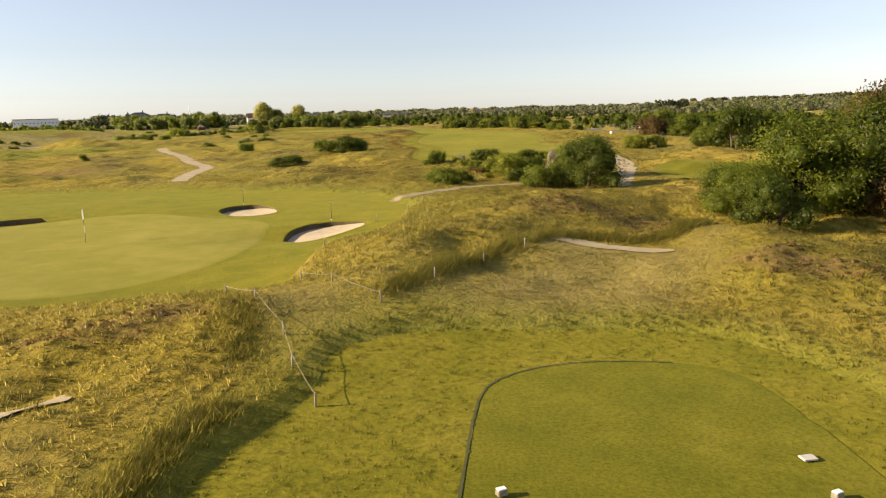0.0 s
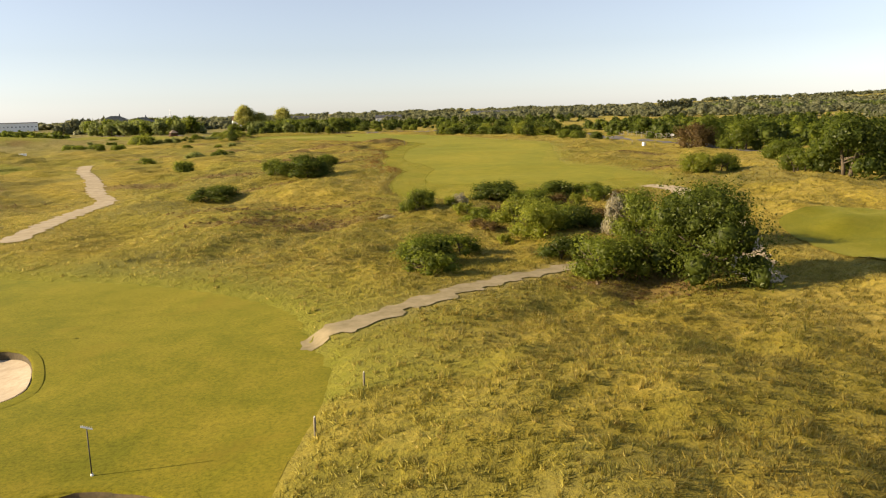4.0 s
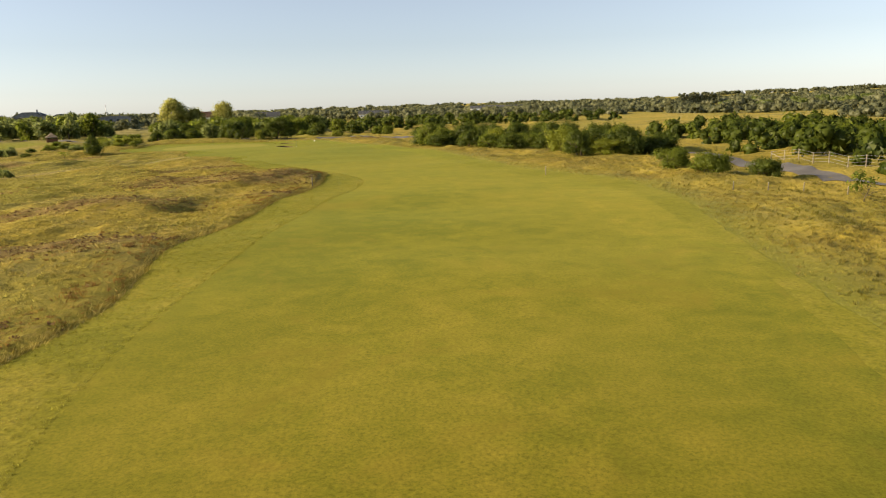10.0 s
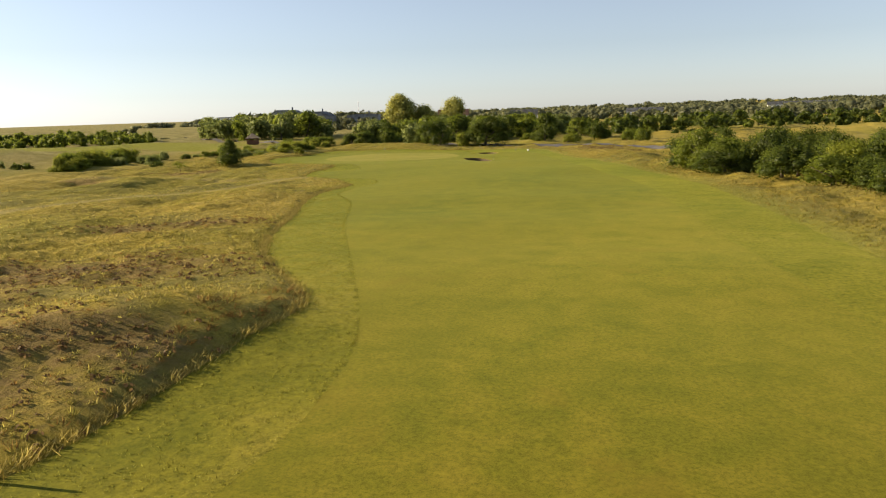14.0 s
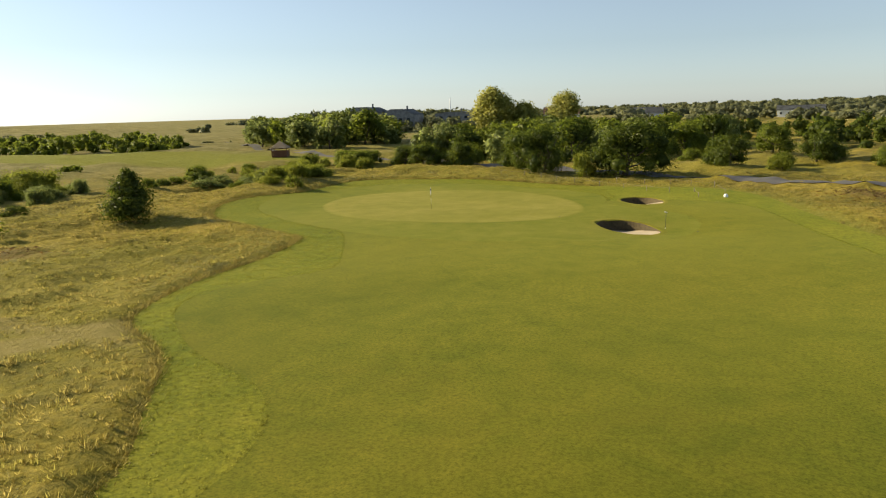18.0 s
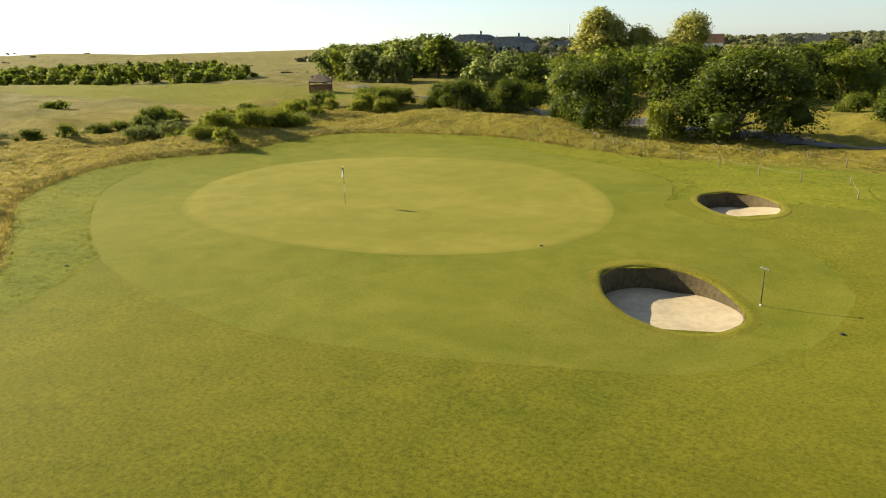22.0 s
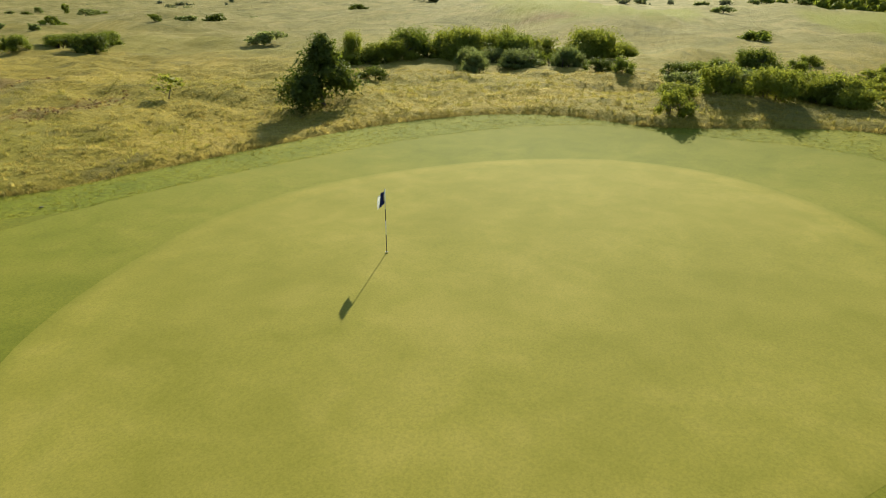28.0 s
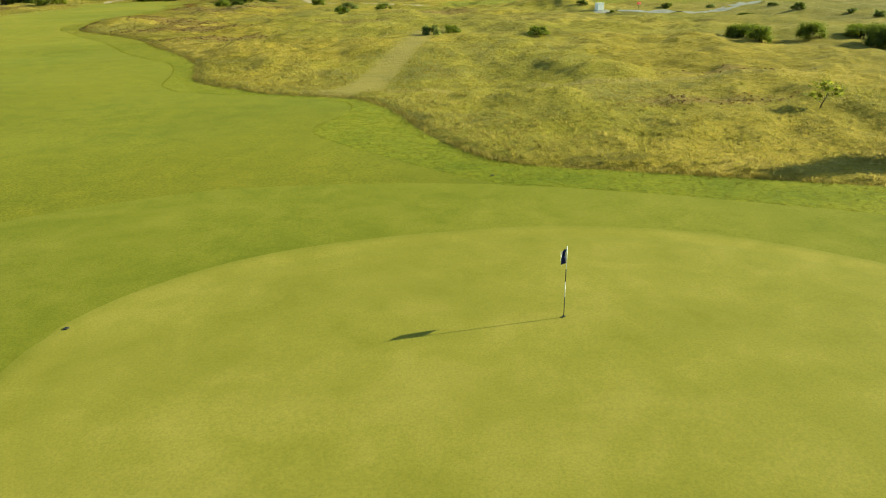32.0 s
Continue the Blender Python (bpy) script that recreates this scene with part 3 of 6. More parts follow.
TRODDEN = smooth_ring([(-4.6, 18.4), (-2.4, 16.8), (-0.1, 14.4), (2.2, 17.0), (4.4, 20.6), (6.4, 23.0), (8.6, 25.6), (13, 24.4), (17, 29), (15, 24), (12, 18), (8, 13.5), (2, 12.6), (-0.8, 10), (-2.4, 12.4), (-4, 15.4)])
WALKED = [([(-52, 293), (-54.6, 288), (-57, 275), (-61.7, 252), (-64, 240)], 1.2), ([(-95, 287), (-74, 290.5), (-58, 290.6), (-50, 290.8)], 0.4), ([(-3.6, 51), (-0.5, 54.6), (3.7, 59.6), (10.3, 66), (13, 67)], 0.9), ([(7, 26), (9.6, 25.6), (13, 24)], 0.9)]
SHEETS = [MOWN, GREEN_B_CUT, TEE_CUT]
HEATHER = [(9.5, 33, 5, 2.2, 20), (14, 31, 4, 2, -10), (17, 20, 4, 1.4, -25), (-9, 13.5, 5, 1.4, 20), (-27, 230, 12, 3.5, 25), (-24, 218, 9, 2.5, 10), (-28, 197, 13, 3, 5), (-26, 176, 14, 3.5, 5),
           (-30, 163, 12, 3, 0), (-35, 246, 9, 2, 20), (-9, 86, 9, 3, 10), (-17, 95, 8, 2.5, 20), (-22, 116, 9, 2.5, 20), (-32, 135, 9, 2.5, -10), (-9, 96, 6, 2, 20), (36, 150, 7, 2.5, 0),
           (40, 136, 9, 2.5, 10), (-44, 128, 9, 3, 20), (-60, 105, 16, 4, 15), (-70, 190, 14, 4, 0), (-55, 215, 12, 4, 10), (-14, 345, 6, 3, 30), (-20, 352, 7, 3, -20), (13, 62, 5, 3, 0),
           (12, 85, 5, 4, 0), (14, 78, 4, 4, 0), (-175, 318, 10, 5, 40), (-80, 300, 8, 2, 10), (-90, 285, 8, 2, 0), (33, 122, 6, 2, 0),
           (-27.5, 175.0, 9, 2.6, 5), (-19.1, 178.7, 8, 2.2, 5), (-18.5, 159.7, 9, 2.4, 8), (-17.1, 151.3, 5, 2, 10), (-16.8, 215.6, 9, 2.4, 8), (-29.1, 223.8, 8, 2.2, 8), (-13.2, 219.6, 6, 1.8, 20), (-11.7, 206.2, 4, 1.4, 10), (-13.5, 84.1, 7, 1.3, 4), (-67.6, 125.7, 10, 2.4, 0)]


def build_ground():
    def axis(lo, hi, step, far):
        inner = np.arange(lo, hi + step / 2, step)
        out = np.cumsum(np.geomspace(step * 1.3, far / 6, 42))
        out = out / out[-1] * far
        return np.concatenate([lo - out[::-1], inner, hi + out])
    xs, ys = axis(-112, 46, 0.55, 4600), axis(-20, 374, 0.55, 4600)
    X, Y = np.meshgrid(xs, ys)
    Z = relief(X, Y)
    deep = np.full(X.shape, 1e9)
    for ring in SHEETS:
        deep = np.minimum(deep, inside_depth(ring, X, Y))
    Z = Z - 0.45 * np.clip((-deep - 0.5) / 0.8, 0, 1)
    for _, ring, depth in BUNKERS:
        Z = Z - 2.2 * np.clip(1.2 - inside_depth(ring, X, Y), 0, 1)
    n, m = X.shape
    idx = np.arange(n * m).reshape(n, m)
    faces = np.stack([idx[:-1, :-1], idx[:-1, 1:], idx[1:, 1:], idx[1:, :-1]], -1).reshape(-1, 4)
    me = mesh_from("ground", np.stack([X, Y, Z], -1).reshape(-1, 3), faces, True)
    h = np.zeros(X.shape)
    for hx, hy, a, b, turn in HEATHER:
        c, s = math.cos(radians(turn)), math.sin(radians(turn))
        u, v = ((X - hx) * c + (Y - hy) * s) / a, (-(X - hx) * s + (Y - hy) * c) / (1.5 * b)
        h = np.maximum(h, np.exp(-(u * u + v * v)))
    at = me.attributes.new("heather", "FLOAT", "POINT")
    at.data.foreach_set("value", h.ravel())
    mown = np.minimum.reduce([inside_depth(r, X, Y) for r in (FAIRWAY_D, FAIRWAY_E, FAIRWAY_F)])
    at = me.attributes.new("mown", "FLOAT", "POINT")
    soft = soft_border(X, Y)
    at.data.foreach_set("value", np.clip(np.maximum(0.5 - mown / 4, 0.8 - soft), 0, 1).ravel())
    at = me.attributes.new("dune", "FLOAT", "POINT")
    at.data.foreach_set("value", np.clip((-X - 95) / 70, 0, 1).ravel())
    at = me.attributes.new("worn", "FLOAT", "POINT")
    at.data.foreach_set("value", np.clip(np.maximum.reduce([0.5 - inside_depth(TRODDEN, X, Y) / 3] + [0.9 - line_depth(np.array(q, float), w, X, Y) / 1.0 for q, w in WALKED]), 0, 1).ravel())
    return put("ground", me, rough_mat, None, "rolling dune ground under tall dry golden grass and heather", "ground", kind="structure")


ground = build_ground()


def drape(name, depth, bounds, cell, lift, mat, label, category, holes=(), taper=0.0):
    """A sheet that follows the relief inside an outline, with its border drawn onto the outline."""
    x0, x1, y0, y1 = bounds
    X, Y = np.meshgrid(np.arange(x0 - cell, x1 + cell, cell), np.arange(y0 - cell, y1 + cell, cell))
    X, Y = X.copy(), Y.copy()

    def total(x, y):
        d = depth(x, y)
        for ring in holes:
            d = np.maximum(d, -inside_depth(ring, x, y))
        return d
    d = total(X, Y)
    for _ in range(2):
        near = (d > 0) & (d < cell * 0.8)
        e = 0.02
        qx, qy = X[near], Y[near]
        gx, gy = (total(qx + e, qy) - total(qx - e, qy)) / (2 * e), (total(qx, qy + e) - total(qx, qy - e)) / (2 * e)
        g = np.maximum(np.hypot(gx, gy), 0.3)
        X[near] -= d[near] * gx / g
        Y[near] -= d[near] * gy / g
        d = np.where(near, 0.0, d)
        if _ == 0:
            d2 = total(X, Y)
            d = np.where(near, np.where(np.abs(d2) < 0.06, 0, d2), d)
    Z = relief(X, Y) + (taper + (lift - taper) * np.clip(-d / 0.6, 0, 1) if taper else lift)
    ok = d <= 0.06
    n, m = X.shape
    idx = np.arange(n * m).reshape(n, m)
    keep = ok[:-1, :-1] & ok[:-1, 1:] & ok[1:, 1:] & ok[1:, :-1]
    faces = np.stack([idx[:-1, :-1], idx[:-1, 1:], idx[1:, 1:], idx[1:, :-1]], -1)[keep]
    tri = []
    a, b, c, e = idx[:-1, :-1], idx[:-1, 1:], idx[1:, 1:], idx[1:, :-1]
    count = ok[:-1, :-1].astype(int) + ok[:-1, 1:] + ok[1:, 1:] + ok[1:, :-1]
    three = count == 3
    for miss, corners in ((ok[:-1, :-1], (b, c, e)), (ok[:-1, 1:], (a, c, e)), (ok[1:, 1:], (a, b, e)), (ok[1:, :-1], (a, b, c))):
        pick = three & ~miss
        tri.append(np.stack([q[pick] for q in corners], -1))
    tri = np.concatenate(tri)
    quads = np.concatenate([faces[:, [0, 1, 2]], faces[:, [0, 2, 3]], tri])
    fx, fy = X.ravel()[quads], Y.ravel()[quads]
    area = ((fx[:, 1] - fx[:, 0]) * (fy[:, 2] - fy[:, 0]) - (fx[:, 2] - fx[:, 0]) * (fy[:, 1] - fy[:, 0])) / 2
    quads = quads[area > 0.004 * cell * cell]
    used = np.unique(quads)
    back = np.zeros(n * m, int)
    back[used] = np.arange(len(used))
    V = np.stack([X, Y, Z], -1).reshape(-1, 3)[used]
    me = mesh_from(name, V, back[quads], True)
    me.attributes.new("inset", "FLOAT", "POINT").data.foreach_set("value", -d.ravel()[used])
    return put(name, me, mat, None, label, category, kind="structure")


def ring_sheet(name, ring, cell, lift, mat, label, category, holes=(), taper=0.0):
    lo, hi = ring.min(0), ring.max(0)
    return drape(name, lambda x, y: inside_depth(ring, x, y), (lo[0], hi[0], lo[1], hi[1]), cell, lift, mat, label, category, holes, taper)


def strip_sheet(name, line, half, cell, lift, mat, label, category, ragged=0.3):
    line = smooth_line(line, 2.0)
    lo, hi = line.min(0) - half, line.max(0) + half
    return drape(name, lambda x, y: line_depth(line, half * (1 + ragged * wave_noise(x, y, 2.2, 23) + 0.5 * ragged * wave_noise(x, y, 0.8, 24)), x, y), (lo[0], hi[0], lo[1], hi[1]), cell, lift, mat, label, category)


BR = {n: r for n, r, _ in BUNKERS}
AB = [BR["A"], BR["B"]]
CDE = [BR["C"], BR["D"], BR["E"]]
ring_sheet("first_cut", MOWN, 1.0, 0.05, semi_mat, "short coarse first-cut grass bordering the fairway", "grass", AB, 0.022)
ring_sheet("fairway", FAIRWAY, 1.0, 0.06, fairway_mat, "wide olive-green mown fairway with dry patches", "fairway", AB, 0.053)
ring_sheet("apron", APRON, 0.7, 0.068, apron_mat, "smooth green apron round the putting green", "apron", AB, 0.062)
ring_sheet("putting_green", GREEN, 0.6, 0.078, green_mat, "pale close-mown oval putting green", "putting green", (), 0.071)
ring_sheet("tee_surround", TEE_CUT, 0.7, 0.05, semi_mat, "coarse green grass round the raised tee", "grass", (), 0.022)
ring_sheet("tee_box", TEE, 0.6, 0.07, tee_mat, "flat mown tee with a dark edge line", "tee")
# shadow of the tee's grass lip, laid on as a thin dark strip
strip_sheet("tee_edge", [(2.5, -6), (2.5, 1), (2.8, 5), (3.2, 8.4), (3.8, 9.9), (5.2, 10.9), (7, 11.3), (9.2, 11.1)], 0.035, 0.07, 0.085, plain("tee edge shadow", (0.040, 0.044, 0.008), (0.085, 0.085, 0.014), 6), "dark strip painting the shadow along the trimmed tee edge", "edge", 0.15)
ring_sheet("green_surround", GREEN_B_CUT, 1.0, 0.05, fairway_mat, "mown turf round the neighbouring green", "grass", CDE, 0.022)
ring_sheet("neighbour_green", GREEN_B, 0.8, 0.065, green_mat, "pale putting green of the neighbouring hole", "putting green", CDE, 0.054)
ring_sheet("side_tee", TEE_C, 0.9, 0.08, tee_mat, "low mown tee beside a sandy track", "tee")
strip_sheet("sandy_track", [(-71, 169), (-63, 152), (-55, 139), (-46, 122), (-39.8, 111.5), (-37, 96), (-33.2, 82)], 1.15, 0.5, 0.045, track_mat, "pale winding sandy footpath through the rough", "path")
strip_sheet("sandy_track", [(21.4, 107), (24.6, 104.6), (26, 98), (25.4, 90), (24, 79), (20.8, 67), (19.2, 61.5)], 1.1, 0.5, 0.045, track_mat, "pale sandy footpath curving past bushes", "path")
strip_sheet("sandy_track", [(-2.8, 52), (0, 55.2), (3.7, 59.6), (10.3, 66)], 0.6, 0.3, 0.04, trail_mat, "worn sandy trail beside a bush", "path", 0.7)
ring_sheet("sand_scrape", smooth_ring([(7.4, 26.2), (8.8, 26.9), (10.2, 26.3), (11.6, 25.9), (13.6, 25.0), (12.4, 24.5), (11.0, 25.0), (9.6, 25.2), (8.4, 25.7)], 4), 0.2, 0.04, track_mat, "bare sand scrape at the foot of a mound", "path")
strip_sheet("sand_scrape", [(-10.4, 5.8), (-8.9, 6.6), (-8.0, 7.8)], 0.24, 0.15, 0.06, track_mat, "bare sand scrape in the rough", "path", 0.8)
strip_sheet("road", [(-300, 450), (-243, 452), (-218, 451), (-190, 436), (-160, 416), (-131, 404.5), (-100, 392), (-76, 380), (-56, 371.5), (-44, 368), (-33, 364.6), (-18, 358), (2, 342),
                     (24, 312), (38, 280), (44, 254), (47, 222), (49.5, 196), (53, 176), (62, 140), (70, 112), (80, 80)], 1.8, 0.9, 0.07, asphalt_mat, "narrow worn grey asphalt road", "road", 0.03)


# ---------------------------------------------------------------- bunkers
def bunker(ring, depth, label, face=(-0.5, 0.87), lip_mat=trodden_mat):
    """A pot bunker: rolled turf lip, revetted face, raked sand that climbs away from the sun's side."""
    c = ring.mean(0)
    base = tagged(new("bunker"), label, "bunker", "greenside bunkers")
    base.location = (c[0], c[1], relief_at(*c))
    n = len(ring)
    lip = relief(ring[:, 0], ring[:, 1]) + 0.085
    off = ring - c
    west = (off[:, 0] * face[0] + off[:, 1] * face[1]) / np.abs(off).max()        # the high face
    drop = depth * (0.07 + 0.93 * np.clip(0.55 + 0.75 * west, 0, 1))

    def shell(rows, name, mat, close, label=""):
        v = np.concatenate(rows)
        k = len(rows)
        f = [(i * n + j, i * n + (j + 1) % n, (i + 1) * n + (j + 1) % n, (i + 1) * n + j) for i in range(k - 1) for j in range(n)]
        me = mesh_from(name, v, f, True)
        if close:
            bm = bmesh.new()
            bm.from_mesh(me)
            bm.verts.ensure_lookup_table()
            bm.faces.new([bm.verts[(k - 1) * n + j] for j in range(n)])
            bm.to_mesh(me)
            bm.free()
        ob = put(name, me, mat, base, label)
        ob.matrix_parent_inverse = Matrix.Translation(-base.location)
        return ob

    def row(scale, z):
        return np.column_stack([c + off * (np.zeros(n) + scale)[:, None], z])
    wob = 0.03 * np.sin(np.arange(n) * 1.7)
    ease = 0.053 if lip_mat is fairway_mat else 0.0705

    def level(scale):
        q = c + off * scale
        return np.column_stack([q, relief(q[:, 0], q[:, 1]) + (ease if scale > 1.1 else ease + 0.008)])
    rough_lip = 0.012 * np.sin(np.arange(n) * 2.9) + 0.01 * np.sin(np.arange(n) * 5.3)
    shell([level(1.17), level(1.08), level(1.0), row(0.982 + rough_lip, lip - 0.035), row(0.966, lip - 0.08)], "turf_lip", lip_mat, False, "rolled grass lip")
    layers = [row(0.967 - 0.02 * q + wob * 0.2 * (int(q * 8) % 2), lip - 0.06 - (drop - 0.05) * q) for q in np.linspace(0, 1, 9)]
    shell(layers, "face", face_mat, False, "stacked turf face")
    floor = (lip - drop)
    mid = floor.mean() - 0.12
    shell([row(s, floor * s ** 1.3 + mid * (1 - s ** 1.3)) for s in (0.96, 0.85, 0.72, 0.58, 0.44, 0.3, 0.16, 0.05)], "sand", sand_mat, True, "raked pale sand")
    return base


bunker(BR["A"], 0.95, "deep pot bunker with turf face and pale sand", (-0.95, 0.3), rim_mat)
bunker(BR["B"], 0.9, "small round pot bunker beside a rope", (-0.95, 0.3), rim_mat)
bunker(BR["C"], 0.4, "kidney-shaped sand bunker beside the neighbouring green", (-0.9, 0.4), fairway_mat)
bunker(BR["D"], 0.4, "long sand bunker below a grassy mound", (-0.9, 0.4), fairway_mat)
bunker(BR["E"], 0.6, "shallow sand bunker behind the neighbouring green", (-0.5, 0.87), fairway_mat)


# ---------------------------------------------------------------- plants
def leaf_cloud(rng, lobes, count, size, core=0.58, up=0.35):
    """Leaves over the shells of lobes, with rough inner masses that close the view."""
    lobes = np.array(lobes, float)
    area = (lobes[:, 3] * lobes[:, 5] + lobes[:, 3] * lobes[:, 4])
    which = rng.choice(len(lobes), count, p=area / area.sum())
    L = lobes[which]
    d = rng.normal(size=(count, 3))
    d[:, 2] = d[:, 2] * 0.85 + 0.28
    d /= np.linalg.norm(d, axis=1)[:, None]
    rad = rng.uniform(0.55, 1.06, count) + 0.15 * np.abs(rng.normal(size=count)) * rng.choice([-1, 1.4], count)
    p = L[:, :3] + d * L[:, 3:6] * np.minimum(rad, 1.22)[:, None]
    nrm = d + rng.normal(size=(count, 3)) * 0.55 + np.array([0, 0, up])
    nrm /= np.linalg.norm(nrm, axis=1)[:, None]
    t = np.cross(nrm, rng.normal(size=(count, 3)))
    t /= np.linalg.norm(t, axis=1)[:, None]
    b = np.cross(nrm, t)
    s = size * rng.uniform(0.6, 1.45, count)[:, None]
    tri = np.stack([p - t * s * 1.1, p - b * s * 0.7 + t * s * 0.3, p + t * s * 1.0 + b * s * 0.55 + nrm * s * 0.2], 1)
    soft = d + rng.normal(size=(count, 3)) * 0.42 + np.array([0, 0, 0.2])
    soft /= np.linalg.norm(soft, axis=1)[:, None]
    verts, normals = [tri.reshape(-1, 3)], [np.repeat(soft, 3, 0)]
    faces = [np.arange(count * 3).reshape(-1, 3)]
    base = count * 3
    rows, cols = 4, 6
    th = np.linspace(-1.0, 1.35, rows)
    ph = np.linspace(0, 2 * math.pi, cols, False)
    for lobe in lobes:
        T, P = np.meshgrid(th, ph, indexing="ij")
        r = core * rng.uniform(0.7, 1.15, T.shape)
        q = np.stack([np.cos(T) * np.cos(P) * r, np.cos(T) * np.sin(P) * r, np.sin(T) * r], -1) * lobe[3:6] + lobe[:3]
        i = np.arange(rows * cols).reshape(rows, cols) + base
        n0, n1 = np.roll(i, -1, 1)[:-1], np.roll(i, -1, 1)[1:]
        faces += [np.stack([i[:-1], n0, n1], -1).reshape(-1, 3), np.stack([i[:-1], n1, i[1:]], -1).reshape(-1, 3)]
        verts.append(q.reshape(-1, 3))
        out = q.reshape(-1, 3) - lobe[:3]
        normals.append(out / np.maximum(np.linalg.norm(out, axis=1), 1e-6)[:, None])
        base += rows * cols
    return np.concatenate(verts), np.concatenate(faces), np.concatenate(normals)


def lobes_for(rng, r, h, count, low=0.0, shape="round"):
    """Masses that make up a crown of radius r whose top stands h above the ground."""
    out = []
    for k in range(count):
        a = rng.uniform(0, 2 * math.pi)
        u = k / max(count - 1, 1)
        if shape == "cone":
            z = low + (h - low) * (0.12 + 0.76 * u)
            reach, lr = r * (1 - u) * rng.uniform(0.4, 0.72), r * (0.54 - 0.31 * u) * rng.uniform(0.75, 1.15)
        elif shape == "tall":
            z = low + (h - low) * (0.2 + 0.66 * u)
            reach, lr = r * 0.5 * math.sin(math.pi * (0.25 + 0.65 * u)) + 0.1 * r, r * rng.uniform(0.36, 0.56)
        else:
            skirt = k % 3 == 0 and low < 1.0
            reach = r * (rng.uniform(0.48, 0.78) if skirt else rng.uniform(0.1, 0.66))
            top = math.sqrt(max(0.08, 1 - (reach / r) ** 2))
            z = low + (h - low) * (rng.uniform(0.10, 0.26) if skirt else rng.uniform(0.42, 0.86) * top)
            lr = r * (rng.uniform(0.24, 0.36) if skirt else rng.uniform(0.20, 0.42))
        lz = min(lr * rng.uniform(0.8, 1.15), (h - low) * 0.40)
        z = min(z, h - lz)
        out.append((reach * math.cos(a), reach * math.sin(a), max(z, lz * 0.55), lr, lr * rng.uniform(0.8, 1.15), lz))
    return out


def trunk_mesh(rng, r, h, thick, stems=1):
    bms = []
    for s in range(stems):
        a = rng.uniform(0, 6.3)
        sx, sy = (0.25 * r * math.cos(a), 0.25 * r * math.sin(a)) if stems > 1 else (0, 0)
        lean = Vector((rng.normal() * 0.10 * h, rng.normal() * 0.10 * h, 0))
        pts = [Vector((sx, sy, -0.25)), Vector((sx, sy, 0.18 * h)) + lean * 0.3, Vector((sx, sy, 0.45 * h)) + lean, Vector((sx * 1.6, sy * 1.6, 0.8 * h)) + lean * 1.4]
        bms.append(rod(pts, [thick * 1.25, thick, thick * 0.7, thick * 0.25], 7))
        for k in range(5):
            a = rng.uniform(0, 6.3)
            start = pts[1].lerp(pts[2], rng.uniform(0, 1))
            end = start + Vector((math.cos(a) * r * 0.6, math.sin(a) * r * 0.6, h * rng.uniform(0.12, 0.32)))
            mid = start.lerp(end, 0.5) + Vector((0, 0, -0.05 * h))
            bms.append(rod([start, mid, end], [thick * 0.5, thick * 0.35, thick * 0.12], 5))
    return merge(*bms)


PROTO = {}
FORMS = {  # radius, height, leaves, leaf size, lobes, low edge, shape, stem thickness, stems
    "small": (1.5, 1.35, 1500, 0.075, 13, 0.0, "round", 0.04, 3),
    "tiny": (1.5, 1.35, 520, 0.17, 9, 0.0, "round", 0.04, 1),
    "medium": (2.8, 2.6, 5400, 0.092, 20, 0.0, "round", 0.08, 3),
    "large": (5.0, 6.2, 7000, 0.165, 30, 0.3, "round", 0.22, 2),
    "thicket": (5.0, 6.2, 15000, 0.098, 34, 0.2, "round", 0.22, 2),
    "oak": (5.2, 7.6, 15000, 0.118, 34, 0.9, "round", 0.30, 2),
    "cone": (2.9, 5.2, 7600, 0.12, 34, 0.1, "cone", 0.14, 1),
    "tall": (5.6, 15.0, 6000, 0.34, 24, 2.0, "tall", 0.35, 2),
    "thin": (1.0, 2.4, 150, 0.12, 7, 0.7, "tall", 0.03, 1),
    "mid": (3.6, 5.4, 1300, 0.30, 13, 0.2, "round", 0.16, 1),
    "midtall": (4.4, 9.0, 1500, 0.48, 10, 1.0, "tall", 0.2, 1),
}


def plant(form, leaf, x, y, r, h, seed, name, label, category, group=""):
    """One bush or tree: a crown and its stems, scaled to size."""
    pr, ph, count, size, lobes, low, shape, thick, stems = FORMS[form]
    key = (form, leaf, seed)
    if key not in PROTO:
        rng = np.random.default_rng(100 + seed * 17 + len(form))
        v, f, nv = leaf_cloud(rng, lobes_for(rng, pr, ph, lobes, low, shape), count, size, 0.3 if form == "thin" else 0.5)
        crown = mesh_from("crown", v, f, True, nv)
        crown.materials.append(LEAF[leaf])
        stem = bpy.data.meshes.new("trunk")
        bm = trunk_mesh(rng, pr * 0.8, ph * 0.85, thick, stems)
        bm.to_mesh(stem)
        bm.free()
        stem.materials.append(bark_mat)
        PROTO[key] = (crown, stem)
    crown, stem = PROTO[key]
    root = tagged(new(name), label, category, group)
    root.matrix_basis = Matrix.LocRotScale((x, y, relief_at(x, y) - 0.05), Euler((0, 0, (x * 1.7 + y * 2.3 + seed) % 6.28)), (r / pr, r / pr, h / ph))
    put("crown", crown, None, root)
    put("trunk", stem, None, root)
    return root


